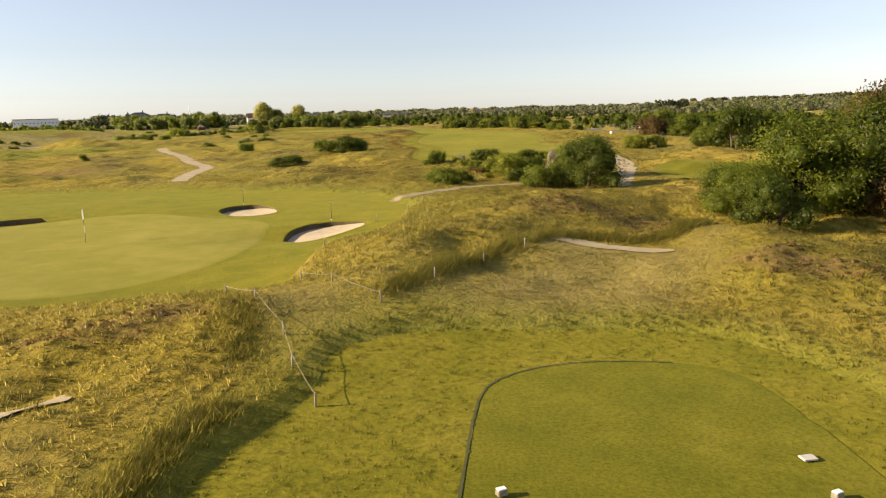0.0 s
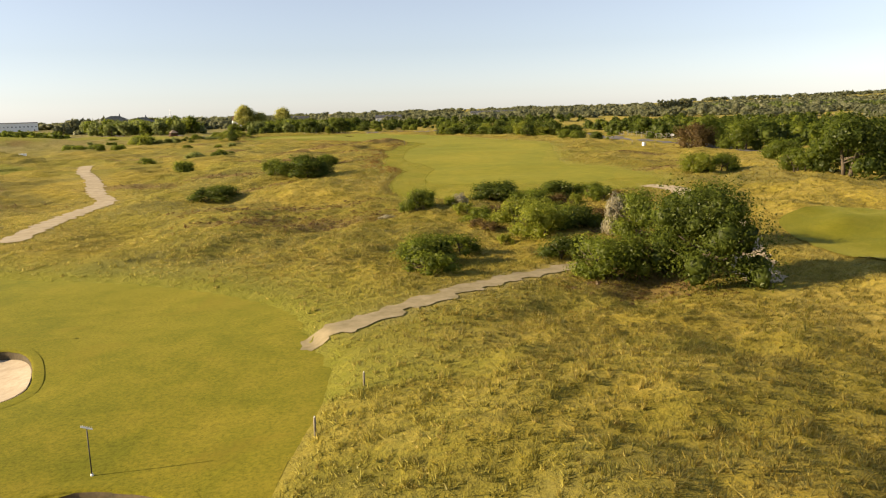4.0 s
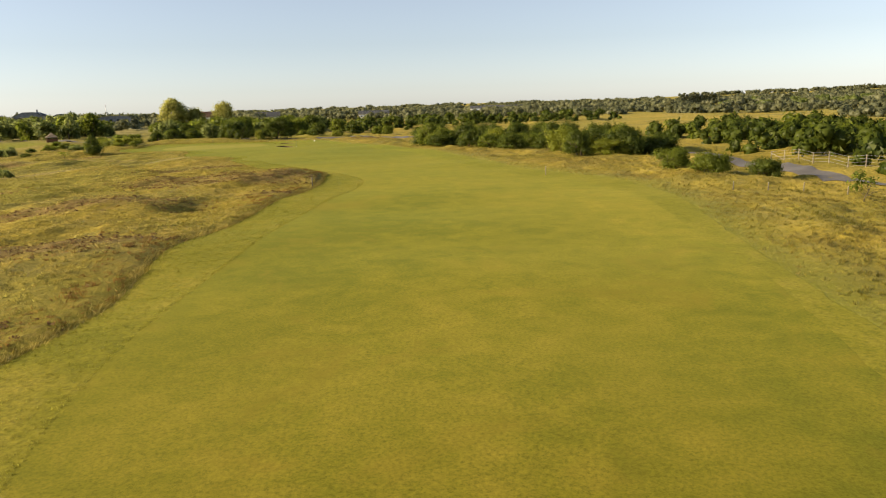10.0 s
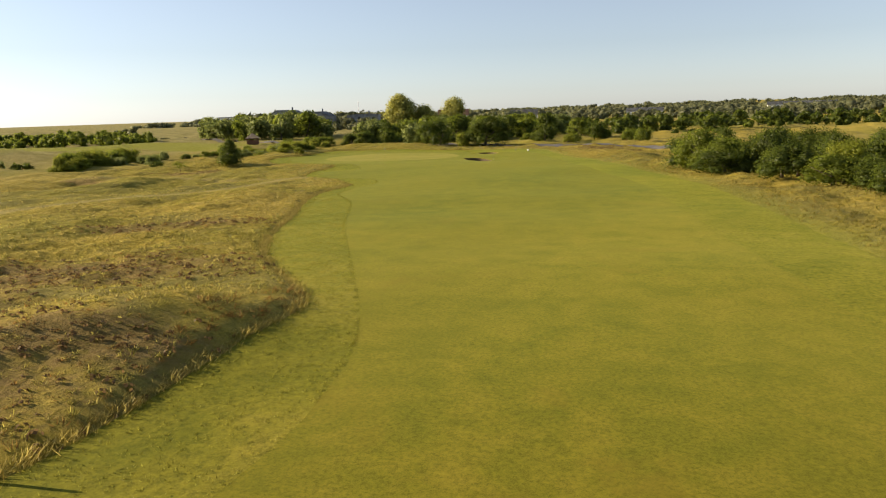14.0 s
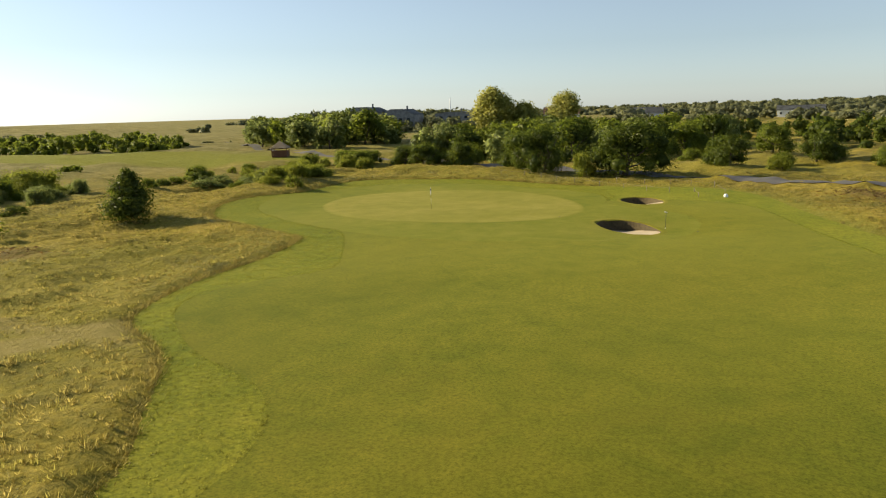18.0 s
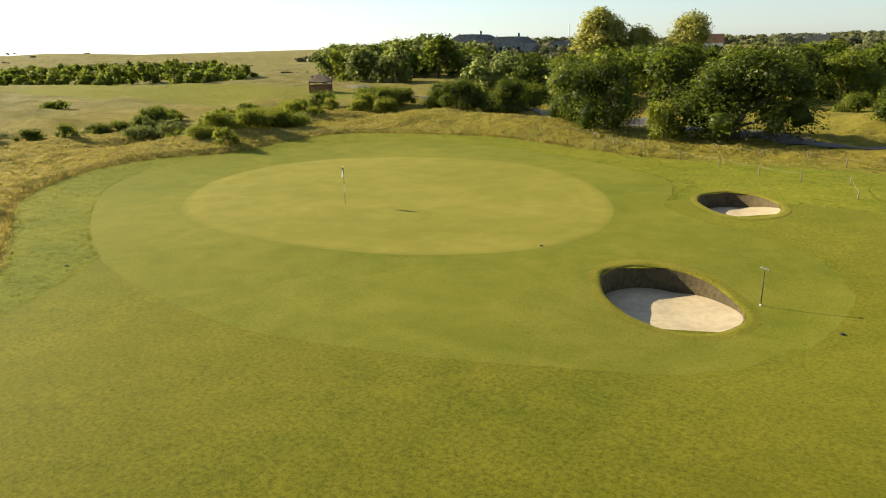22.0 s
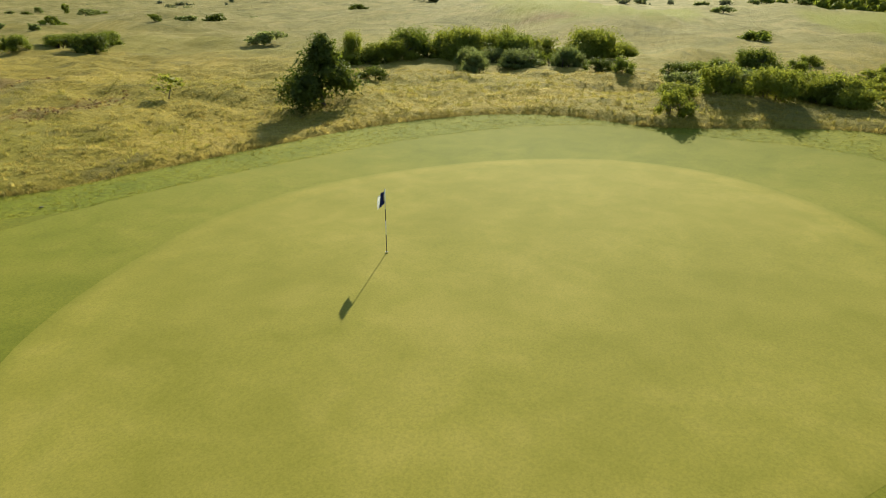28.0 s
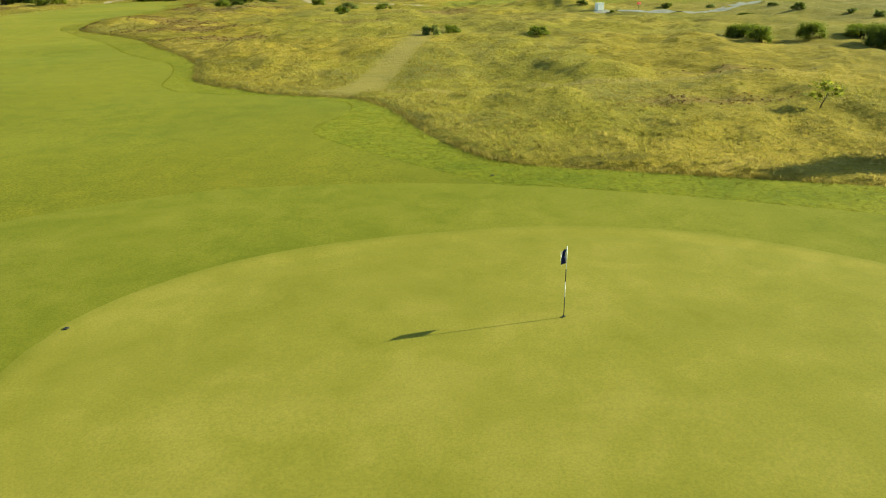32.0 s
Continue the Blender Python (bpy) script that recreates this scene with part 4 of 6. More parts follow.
SHRUB, BUSH, TREE = "shrub", "bush", "tree"
NEAR = [  # form, leaf, x, y, radius, height, seed, label
    ("small", "shrub", 1.8, 63.5, 1.7, 1.3, 1, "low green shrub beside a worn sandy trail"),
    ("small", "shrub", 3.6, 70.5, 1.8, 1.3, 2, "low green shrub in the dune rough"),
    ("medium", "shrub", 0.2, 86, 1.9, 1.9, 1, "round leafy shrub beside grey seed heads"),
    ("small", "blossom", -2.8, 85.2, 1.0, 0.5, 3, "low grey-white seed heads in the rough"),
    ("small", "blossom", 3.7, 88.2, 0.9, 1.1, 1, "small shrub with cream blossom"),
    ("medium", "oak", 7.2, 94.5, 3.0, 2.0, 2, "dark green dense bush in a thicket"),
    ("medium", "shrub", 10.2, 91.6, 2.5, 1.7, 3, "dense leafy bush in a thicket"),
    ("medium", "oak", 13.6, 97, 3.0, 1.6, 1, "broad dark bush beside the fairway"),
    ("medium", "shrub", 17, 96.4, 2.0, 1.2, 2, "low leafy bush beside the fairway"),
    ("small", "shrub", 17, 91, 2.0, 1.3, 2, "low spreading shrub in the rough"),
    ("small", "rust", 13.6, 93.4, 1.8, 1.0, 3, "low reddish heather bush in a thicket"),
    ("small", "rust", 8.4, 86.8, 2.4, 0.8, 1, "low rust-brown bramble in a thicket"),
    ("medium", "bright", 8.2, 80, 2.4, 2.0, 1, "bright green leafy shrub in a thicket"),
    ("medium", "bright", 9.2, 74.4, 2.5, 2.3, 2, "bright yellow-green shrub in a thicket"),
    ("small", "shrub", 5.4, 81.6, 1.5, 1.2, 1, "small green shrub beside brambles"),
    ("small", "bright", 12.2, 82.6, 1.1, 1.1, 3, "small bright shrub among brambles"),
    ("medium", "oak", 11.6, 77.4, 2.4, 1.7, 3, "dark shaded bush in a thicket"),
    ("small", "rust", 14.4, 80, 2.2, 0.9, 2, "brown dry bramble patch"),
    ("medium", "shrub", 1.4, 67.6, 2.2, 1.7, 2, "rounded green bush in open rough"),
    ("medium", "shrub", 15.4, 72.4, 2.3, 3.0, 1, "green bush below white blossom"),
    ("medium", "blossom", 14.2, 73.2, 1.05, 2.7, 2, "shrub covered with cream-white blossom"),
    ("thicket", "shrub", 18.4, 70, 2.7, 4.2, 1, "tall leafy bush beside the sandy track"),
    ("medium", "oak", 10, 67.6, 2.0, 1.5, 1, "low dark shrub in the rough"),
    ("medium", "rust", 17.0, 65.4, 2.2, 1.5, 1, "brownish leafy shrub beside a dark tree"),
    ("medium", "rust", 13.4, 67.4, 1.9, 1.2, 2, "brown-tinged low shrub in the rough"),
    ("small", "shrub", 15.4, 68.2, 1.5, 1.1, 2, "small green shrub among brown ones"),
    ("thicket", "oak", 16, 61.4, 4.0, 5.3, 2, "dark dense round tree beside the sandy track"),
    ("medium", "shrub", 11.6, 63.6, 2.6, 2.2, 3, "green bush at the foot of a dark tree"),
    ("thicket", "shrub", 26.6, 38.5, 5.2, 6.4, 1, "large leafy thicket tree beside the tee"),
    ("thicket", "oak", 32.5, 40.5, 5.6, 7.8, 3, "large dark green tree beside the tee"),
    ("thicket", "shrub", 22.4, 38, 3.2, 3.4, 2, "leafy bush at the edge of a thicket"),
    ("thicket", "rust", 31.5, 35.4, 3.4, 4.2, 1, "brownish leafy bush at the edge of a thicket"),
    ("large", "rust", 46, 61, 4.5, 9, 2, "tall russet-leaved tree behind a thicket"),
    ("thicket", "oak", 38, 50, 5, 7, 1, "dark green tree behind a thicket"),
    ("large", "oak", 48.5, 106, 5.0, 7.0, 2, "dark green tree near the road"),
    ("large", "shrub", 54, 108, 4.2, 6.2, 3, "leafy tree near the road"),
    ("medium", "shrub", 44.5, 110, 3.0, 3.0, 1, "green bush below a tree"),
    ("medium", "bright", 34.6, 117, 2.8, 2.6, 2, "rounded bright green bush in dry rough"),
    ("medium", "shrub", 38.6, 118, 2.3, 2.2, 3, "leafy bush in dry rough"),
    ("medium", "shrub", 52, 131, 3.4, 3.2, 2, "green bush near the road"),
    ("large", "rust", 51.5, 167, 4.6, 5.4, 3, "olive-brown tree beside the road"),
    ("large", "shrub", 57.6, 160, 4.4, 5.6, 1, "leafy green tree beside the road"),
    ("large", "shrub", 56, 173, 4.0, 6.0, 2, "leafy green tree beside a fence"),
    ("thin", "shrub", 39.9, 190.8, 1.2, 2.7, 1, "slender young tree in the rough"),
    ("medium", "oak", 40.6, 211, 2.4, 2.2, 1, "low dark bush beside the road"),
    ("medium", "shrub", 36.8, 217, 2.8, 2.6, 2, "low green bush beside the fairway"),
    ("medium", "shrub", 34, 222, 2.6, 2.4, 3, "low green bush beside the fairway"),
    ("large", "oak", -18.2, 126.6, 4.9, 3.6, 3, "broad dark green bush in the dune rough"),
    ("medium", "shrub", -23, 129.4, 2.6, 2.4, 1, "green bush beside a larger one"),
    ("medium", "shrub", -18.8, 149.6, 2.5, 2.0, 2, "green bush in the dune rough"),
    ("medium", "oak", -22, 147, 2.4, 1.8, 1, "dark green bush in the dune rough"),
    ("medium", "oak", -25.6, 110, 3.6, 1.7, 3, "low spreading dark bush in the rough"),
    ("medium", "shrub", -43.6, 148, 2.3, 2.1, 2, "round green bush on a dune"),
    ("small", "shrub", -60, 172, 2.2, 1.5, 1, "low shrub beside the sandy track"),
    ("small", "willow", -52, 178, 2.4, 1.5, 2, "grey-green shrub on a dune"),
    ("cone", "oak", -86.2, 317.6, 3.1, 5.1, 1, "dark green cone-shaped young tree in tall grass"),
    ("thin", "bright", -86.4, 304, 1.5, 1.9, 2, "sparse young sapling in tall grass"),
    ("small", "bright", -86.2, 341.8, 1.4, 1.6, 2, "yellow-green shrub at the edge of the apron"),
    ("small", "willow", -94, 345.4, 2.6, 1.7, 1, "grey-green flowering shrub behind the green"),
    ("small", "bright", -97, 349.4, 2.2, 1.5, 3, "leafy shrub behind the green"),
    ("small", "shrub", -99, 344, 1.6, 1.3, 1, "low shrub behind the green"),
    ("small", "oak", -112, 341.2, 1.5, 1.4, 2, "small dark round bush in the dunes"),
    ("medium", "shrub", -112.4, 348.6, 2.5, 2.1, 1, "leafy bush in the dunes"),
    ("small", "shrub", -115, 352, 1.7, 1.3, 3, "low bush in the dunes"),
    ("medium", "shrub", -122, 311, 3.2, 3.6, 2, "leafy bush in a dune thicket"),
    ("medium", "bright", -124, 317, 3.4, 3.9, 3, "leafy bush in a dune thicket"),
    ("medium", "shrub", -123, 324, 3.4, 3.6, 1, "leafy bush in a dune thicket"),
    ("medium", "bright", -130, 331, 3.2, 3.8, 2, "tall leafy bush in a dune thicket"),
    ("small", "shrub", -117, 329, 2.0, 1.6, 3, "low bush at the edge of a thicket"),
    ("small", "oak", -112.5, 334.4, 1.8, 1.3, 1, "low dark bush in the dunes"),
    ("small", "oak", -102.4, 314.4, 1.8, 1.2, 2, "low dark bush in tall grass"),
    ("medium", "shrub", -105, 255.8, 1.9, 1.8, 1, "green bush in dry dune grass"),
    ("medium", "shrub", -113, 260, 2.2, 2.0, 3, "green bush in dry dune grass"),
    ("medium", "oak", -118, 268, 3.0, 2.6, 2, "green bush in dry dune grass"),
    ("medium", "shrub", -122, 264, 2.2, 2.0, 1, "green bush in dry dune grass"),
    ("small", "shrub", -119, 365, 1.6, 1.6, 2, "small shrub near the wooden shelter"),
    ("medium", "shrub", -111, 373, 2.6, 2.6, 1, "leafy bush behind the green"),
    ("medium", "shrub", -107, 378, 2.8, 3.0, 2, "leafy bush behind the green"),
    ("thicket", "oak", -96, 382, 3.6, 4.0, 3, "dark leafy bush behind the green"),
    ("thicket", "oak", -88, 376.6, 3.2, 4.0, 1, "dark leafy bush behind the green"),
    ("thicket", "oak", -82, 378.6, 2.9, 4.4, 2, "dark leafy bush behind the green"),
    ("thicket", "oak", -62.4, 365.6, 4.6, 6.8, 1, "dense dark oak behind the green"),
    ("thicket", "oak", -66.4, 368.4, 3.8, 5.8, 2, "dense dark oak behind the green"),
    ("oak", "oak", -49.4, 367.4, 6.2, 7.6, 3, "spreading oak with bare forked trunk beside the road"),
    ("medium", "bright", -54.8, 363.2, 2.0, 3.2, 1, "olive-green bush beside an oak"),
    ("large", "oak", -40.4, 383, 3.6, 4.4, 2, "round dark bush in a meadow"),
    ("large", "shrub", -36.6, 409, 4.4, 4.8, 1, "round leafy tree in a meadow"),
    ("large", "oak", -29, 394, 3.4, 4.8, 3, "round dark tree in a meadow"),
    ("medium", "bright", -33, 381, 2.0, 2.2, 2, "small bright bush in a meadow"),
    ("tall", "poplar", -126, 478, 7.2, 17.0, 1, "tall pale green poplar above a wood"),
    ("tall", "poplar", -103, 480, 5.2, 14.6, 2, "tall sparse pale poplar above a wood"),
    ("tall", "poplar", -118, 484, 5.0, 12.5, 3, "tall pale green poplar above a wood"),
]
for form, leaf, x, y, r, h, seed, label in NEAR:
    kind = TREE if form in ("large", "thicket", "oak", "tall", "cone", "thin", "midtall") and h > 2.5 else SHRUB
    plant(form, leaf, x, y, r, h, seed, kind, label, kind)

SCRUB = np.random.default_rng(33)
for x0, y0, x1, y1, n, form, leaf, rs, hs, label in (
        (-119, 306, -131, 335, 20, "medium", "bright", (1.8, 4.2), (1.4, 4.6), "leafy bush in a dune thicket"), (-94, 342, -120, 356, 22, "small", "willow", (1.0, 2.2), (0.7, 1.5), "grey-green shrub among the dry dunes"),
        (-94, 350, -121, 368, 22, "small", "bright", (0.9, 1.9), (0.7, 1.5), "low yellow-green dune shrub"), (-112, 376, -80, 384, 9, "medium", "shrub", (2.2, 3.2), (2.4, 3.6), "leafy bush behind the green"),
        (-46, 380, -14, 400, 8, "medium", "shrub", (1.8, 3.0), (1.8, 3.2), "round bush in the meadow"), (-104, 254, -126, 270, 5, "medium", "shrub", (1.6, 2.6), (1.4, 2.2), "green bush in dry dune grass"),
        (4, 74, 15, 94, 16, "small", "bright", (0.7, 1.4), (0.6, 1.3), "small leafy shrub within a thicket"), (6, 76, 17, 96, 14, "small", "rust", (0.9, 1.7), (0.5, 0.9), "brown bramble within a thicket"),
        (-91, 343, -98, 352, 9, "medium", "bright", (1.3, 2.3), (1.1, 2.2), "yellow-green shrub behind the green"),
        (-103, 357, -106, 373, 9, "medium", "bright", (1.4, 2.6), (1.2, 2.6), "leafy yellow-green shrub near the shelter"), (-113, 318, -117, 332, 7, "medium", "willow", (1.6, 2.8), (1.2, 2.4), "grey-green bush at the edge of a dune thicket"),
        (-110, 336, -115, 348, 6, "small", "shrub", (1.2, 2.2), (0.9, 1.7), "low green shrub among the dunes"),
        (28, 34, 22, 44, 5, "thicket", "oak", (2.6, 3.6), (3.0, 4.6), "leafy bush at the edge of a thicket")):
    for _ in range(n):
        u = SCRUB.random()
        x, y = x0 + (x1 - x0) * u + SCRUB.normal() * 1.8, y0 + (y1 - y0) * (u if n > 11 and form == "medium" else SCRUB.random()) + SCRUB.normal() * 1.5
        plant(form, leaf, x, y, SCRUB.uniform(*rs), SCRUB.uniform(*hs), int(SCRUB.integers(1, 4)), "shrub", label, "shrub", "scrub bushes")

WOOD_A = smooth_ring([(0, 301), (7, 287), (14.5, 280), (18.5, 269), (22.5, 259), (25.5, 249.5), (33, 248), (40, 246), (43, 258), (38, 276), (26, 300), (12, 318), (2, 318)])
WOOD_B = smooth_ring([(-104, 400), (-98, 391), (-82, 386), (-64, 384), (-48, 398), (-46, 425), (-52, 455), (-60, 482), (-100, 492), (-138, 490), (-140, 474), (-122, 464), (-106, 440)])
WOOD_C = smooth_ring([(-206, 425), (-222, 398), (-252, 390), (-330, 378), (-345, 436), (-280, 448), (-228, 440)])
WOOD_D = smooth_ring([(-180, 429), (-154, 417), (-140, 424), (-146, 456), (-176, 486), (-222, 496), (-232, 472), (-204, 450)])
WOOD_E = smooth_ring([(58, 182), (62, 150), (74, 118), (92, 84), (140, 60), (170, 120), (150, 220), (120, 300), (66, 330), (58, 290), (54, 240)])
WOOD_F = smooth_ring([(-8, 420), (-30, 440), (-50, 470), (-60, 500), (0, 520), (60, 520), (90, 490), (40, 470), (10, 440)])


def scatter(ring, gap, seed, jitter=0.4):
    rng = np.random.default_rng(seed)
    lo, hi = ring.min(0), ring.max(0)
    X, Y = np.meshgrid(np.arange(lo[0], hi[0], gap), np.arange(lo[1], hi[1], gap))
    X, Y = X.ravel() + rng.uniform(-jitter, jitter, X.size) * gap, Y.ravel() + rng.uniform(-jitter, jitter, X.size) * gap
    keep = inside_depth(ring, X, Y) < -0.5
    return [(float(a), float(b), rng) for a, b in zip(X[keep], Y[keep])]


for ring, gap, seed, forms, kinds, rs, hs, group, label in (
        (WOOD_A, 5.2, 21, ("large",), ("oak", "shrub", "oak", "bright"), (2.3, 4.4), (2.4, 5.4), "trees of the fairway wood", "dark green tree in a low fairway wood"),
        (WOOD_B, 9.0, 22, ("mid", "mid", "large"), ("oak", "shrub", "oak", "willow"), (3.6, 5.6), (4.5, 7.5), "trees of the wood by the green", "dark green tree in the wood by the green"),
        (WOOD_D, 9.5, 24, ("midtall", "mid"), ("willow", "willow", "shrub"), (4.6, 6.2), (6.8, 10.0), "willow trees", "grey-green willow beside the road")):
    for x, y, rng in scatter(ring, gap, seed):
        plant(forms[rng.integers(len(forms))], kinds[rng.integers(len(kinds))], x, y, rng.uniform(*rs), rng.uniform(*hs), int(rng.integers(1, 4)), "tree", label, "tree", group)

# scattered dune bushes to the west and north
DUNE = np.random.default_rng(31)
for _ in range(200):
    x, y = DUNE.uniform(-330, -130), DUNE.uniform(180, 400)
    if math.sin(x / 13 + 2 * math.sin(y / 17)) + math.sin(y / 11 + x / 23) < 0.45:
        continue
    if min(inside_depth(r, np.array([x]), np.array([y]))[0] for r in (FAIRWAY_E, FAIRWAY_F, FAIRWAY_D)) < 4:
        continue
    plant("tiny", ("shrub", "oak", "willow")[DUNE.integers(3)], x, y, DUNE.uniform(1.2, 3.4), DUNE.uniform(0.9, 2.2), int(DUNE.integers(1, 4)), "shrub",
          "low green dune bush in dry grass", "shrub", "dune bushes")
for _ in range(100):
    x, y = DUNE.uniform(-220, -50), DUNE.uniform(60, 250)
    if math.sin(x / 13 + 2 * math.sin(y / 17)) + math.sin(y / 11 + x / 23) < 0.3:
        continue
    if min(inside_depth(r, np.array([x]), np.array([y]))[0] for r in (MOWN, GREEN_B_CUT, FAIRWAY_D)) < 4:
        continue
    plant("tiny", ("shrub", "oak", "willow")[DUNE.integers(3)], x, y, DUNE.uniform(0.8, 2.2), DUNE.uniform(0.6, 1.5), int(DUNE.integers(1, 4)), "shrub", "low bush in the western dune rough", "shrub", "dune bushes")


def far_wood(name, spots, size, leaf, label, count=70, masses=4, shape="round"):
    """Many distant trees joined into one mass."""
    rng = np.random.default_rng(len(spots))
    V, F, N, base = [], [], [], 0
    for x, y, r, h in spots:
        z = relief_at(x, y)
        lobes = lobes_for(rng, r, h, masses, 0.0, shape)
        v, f, nv = leaf_cloud(rng, lobes, count, size * r / 5, 0.85)
        V.append(v + (x, y, z - 0.3))
        F.append(f + base)
        N.append(nv)
        base += len(v)
    return put(name, mesh_from(name, np.concatenate(V), np.concatenate(F), True, np.concatenate(N)), LEAF[leaf], None, label, "woodland", kind="stuff")


FAR = np.random.default_rng(41)


def band(n, x0, x1, y0, y1, r, h, clump=0.0):
    out = []
    while len(out) < n:
        x, y = FAR.uniform(x0, x1), FAR.uniform(y0, y1)
        if clump and math.sin(x / clump + 2 * math.sin(y / clump)) + math.sin(y / clump * 0.8 + x / clump * 0.5) < 0.0:
            continue
        if -0.66 < x / y < -0.52 and y < 870:        # the open lane towards the white hall
            continue
        out.append((x, y, FAR.uniform(*r), FAR.uniform(*h)))
    return out


for ring, gap, seed, leaf, rs, hs, label in ((WOOD_C, 8.5, 23, "shrub", (3.8, 5.4), (3.6, 5.2), "low green dune wood beside the road"),
                                             (WOOD_E, 8.0, 25, "oak", (3.6, 5.2), (3.2, 5.4), "dark leafy wood beyond the road"), (WOOD_E, 15.0, 28, "shrub", (3.6, 5.0), (3.8, 5.8), "lighter trees within the wood beyond the road"),
                                             (WOOD_F, 10.0, 26, "oak", (3.6, 5.2), (4.0, 6.5), "dark green trees beyond the meadow")):
    far_wood("woodland", [(x, y, rng.uniform(*rs), rng.uniform(*hs)) for x, y, rng in scatter(ring, gap, seed)], 0.5, leaf, label, 300, 5)
# the "far" leaves below carry the haze of distance in their colour
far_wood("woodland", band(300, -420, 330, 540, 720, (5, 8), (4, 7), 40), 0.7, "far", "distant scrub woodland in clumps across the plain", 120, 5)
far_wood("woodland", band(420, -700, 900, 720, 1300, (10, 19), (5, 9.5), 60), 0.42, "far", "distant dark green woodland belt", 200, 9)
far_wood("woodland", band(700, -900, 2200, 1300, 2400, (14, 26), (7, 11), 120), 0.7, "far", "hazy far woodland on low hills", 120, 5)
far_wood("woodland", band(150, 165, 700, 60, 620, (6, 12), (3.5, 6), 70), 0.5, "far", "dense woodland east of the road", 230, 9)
far_wood("woodland", band(90, 280, 800, 620, 1000, (9, 17), (5, 9), 60), 0.42, "willow", "pale mixed woodland rising to the east", 230, 9)
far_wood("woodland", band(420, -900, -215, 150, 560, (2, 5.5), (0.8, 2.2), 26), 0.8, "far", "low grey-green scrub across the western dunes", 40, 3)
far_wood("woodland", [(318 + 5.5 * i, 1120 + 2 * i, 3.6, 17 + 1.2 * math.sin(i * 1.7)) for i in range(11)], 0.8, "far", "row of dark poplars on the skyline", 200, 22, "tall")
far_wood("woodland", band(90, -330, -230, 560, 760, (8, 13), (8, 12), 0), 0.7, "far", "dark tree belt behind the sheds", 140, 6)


# ---------------------------------------------------------------- wild grass and heather
def near_path(x, y):
    line = np.array([(3, -8), (3, 60), (6, 130), (8, 190), (-8, 244), (-28, 290), (-34, 326), (-50, 350), (-78, 338)], float)
    return line_depth(line, 0.0, x, y)


def wild_spots(n, seed, reach):
    rng = np.random.default_rng(seed)
    x, y = rng.uniform(-112, 52, n), rng.uniform(-14, 378, n)
    d = near_path(x, y)
    keep = rng.random(n) < np.clip(1.5 - d / reach * 1.5, 0, 1)
    x, y = x[keep], y[keep]
    cut = np.full(x.shape, 1e9)
    for ring in SHEETS + [TEE_C]:
        cut = np.minimum(cut, inside_depth(ring, x, y))
    soft = soft_border(x, y)
    keep = (cut > 0.05) & (rng.random(len(x)) > 0.9 - soft)
    for line, half in TRACKS:
        keep &= line_depth(np.array(line, float), half, x, y) > 0
    return x[keep], y[keep], cut[keep], rng


def heather_at(x, y):
    h = np.zeros(x.shape)
    for hx, hy, a, b, turn in HEATHER:
        c, s = math.cos(radians(turn)), math.sin(radians(turn))
        u, v = ((x - hx) * c + (y - hy) * s) / a, (-(x - hx) * s + (y - hy) * c) / (1.5 * b)
        h = np.maximum(h, np.exp(-(u * u + v * v)))
    return h


def blades(x, y, tall, rng, count=3, width=0.045, spread=0.16):
    """Tufts of single blades that lean with the wind."""
    n = len(x)
    z = relief(x, y)
    X, Y, Z, T = (np.repeat(q, count) for q in (x, y, z, tall))
    k = n * count
    X, Y = X + rng.normal(size=k) * spread, Y + rng.normal(size=k) * spread
    a = rng.uniform(0, 2 * math.pi, k)
    w = width * rng.uniform(0.6, 1.5, k)
    dx, dy = np.cos(a) * w, np.sin(a) * w
    h = T * rng.uniform(0.6, 1.2, k)
    bend, turn = rng.uniform(0.35, 1.5, k), rng.vonmises(0.4, 1.1, k)
    lx, ly = h * bend * np.cos(turn), h * bend * np.sin(turn)
    v = np.stack([np.stack([X - dx, Y - dy, Z - 0.04], -1), np.stack([X + dx, Y + dy, Z - 0.04], -1), np.stack([X + lx, Y + ly, Z + h], -1)], 1).reshape(-1, 3)
    up = np.stack([rng.normal(size=k) * 0.2 + 0.42 * wave_noise(X, Y, 1.3, 81), rng.normal(size=k) * 0.2 + 0.3 * wave_noise(X, Y, 1.6, 82), np.ones(k)], -1)
    up /= np.linalg.norm(up, axis=1)[:, None]
    return v, np.arange(k * 3).reshape(-1, 3), np.repeat(up, 3, 0)


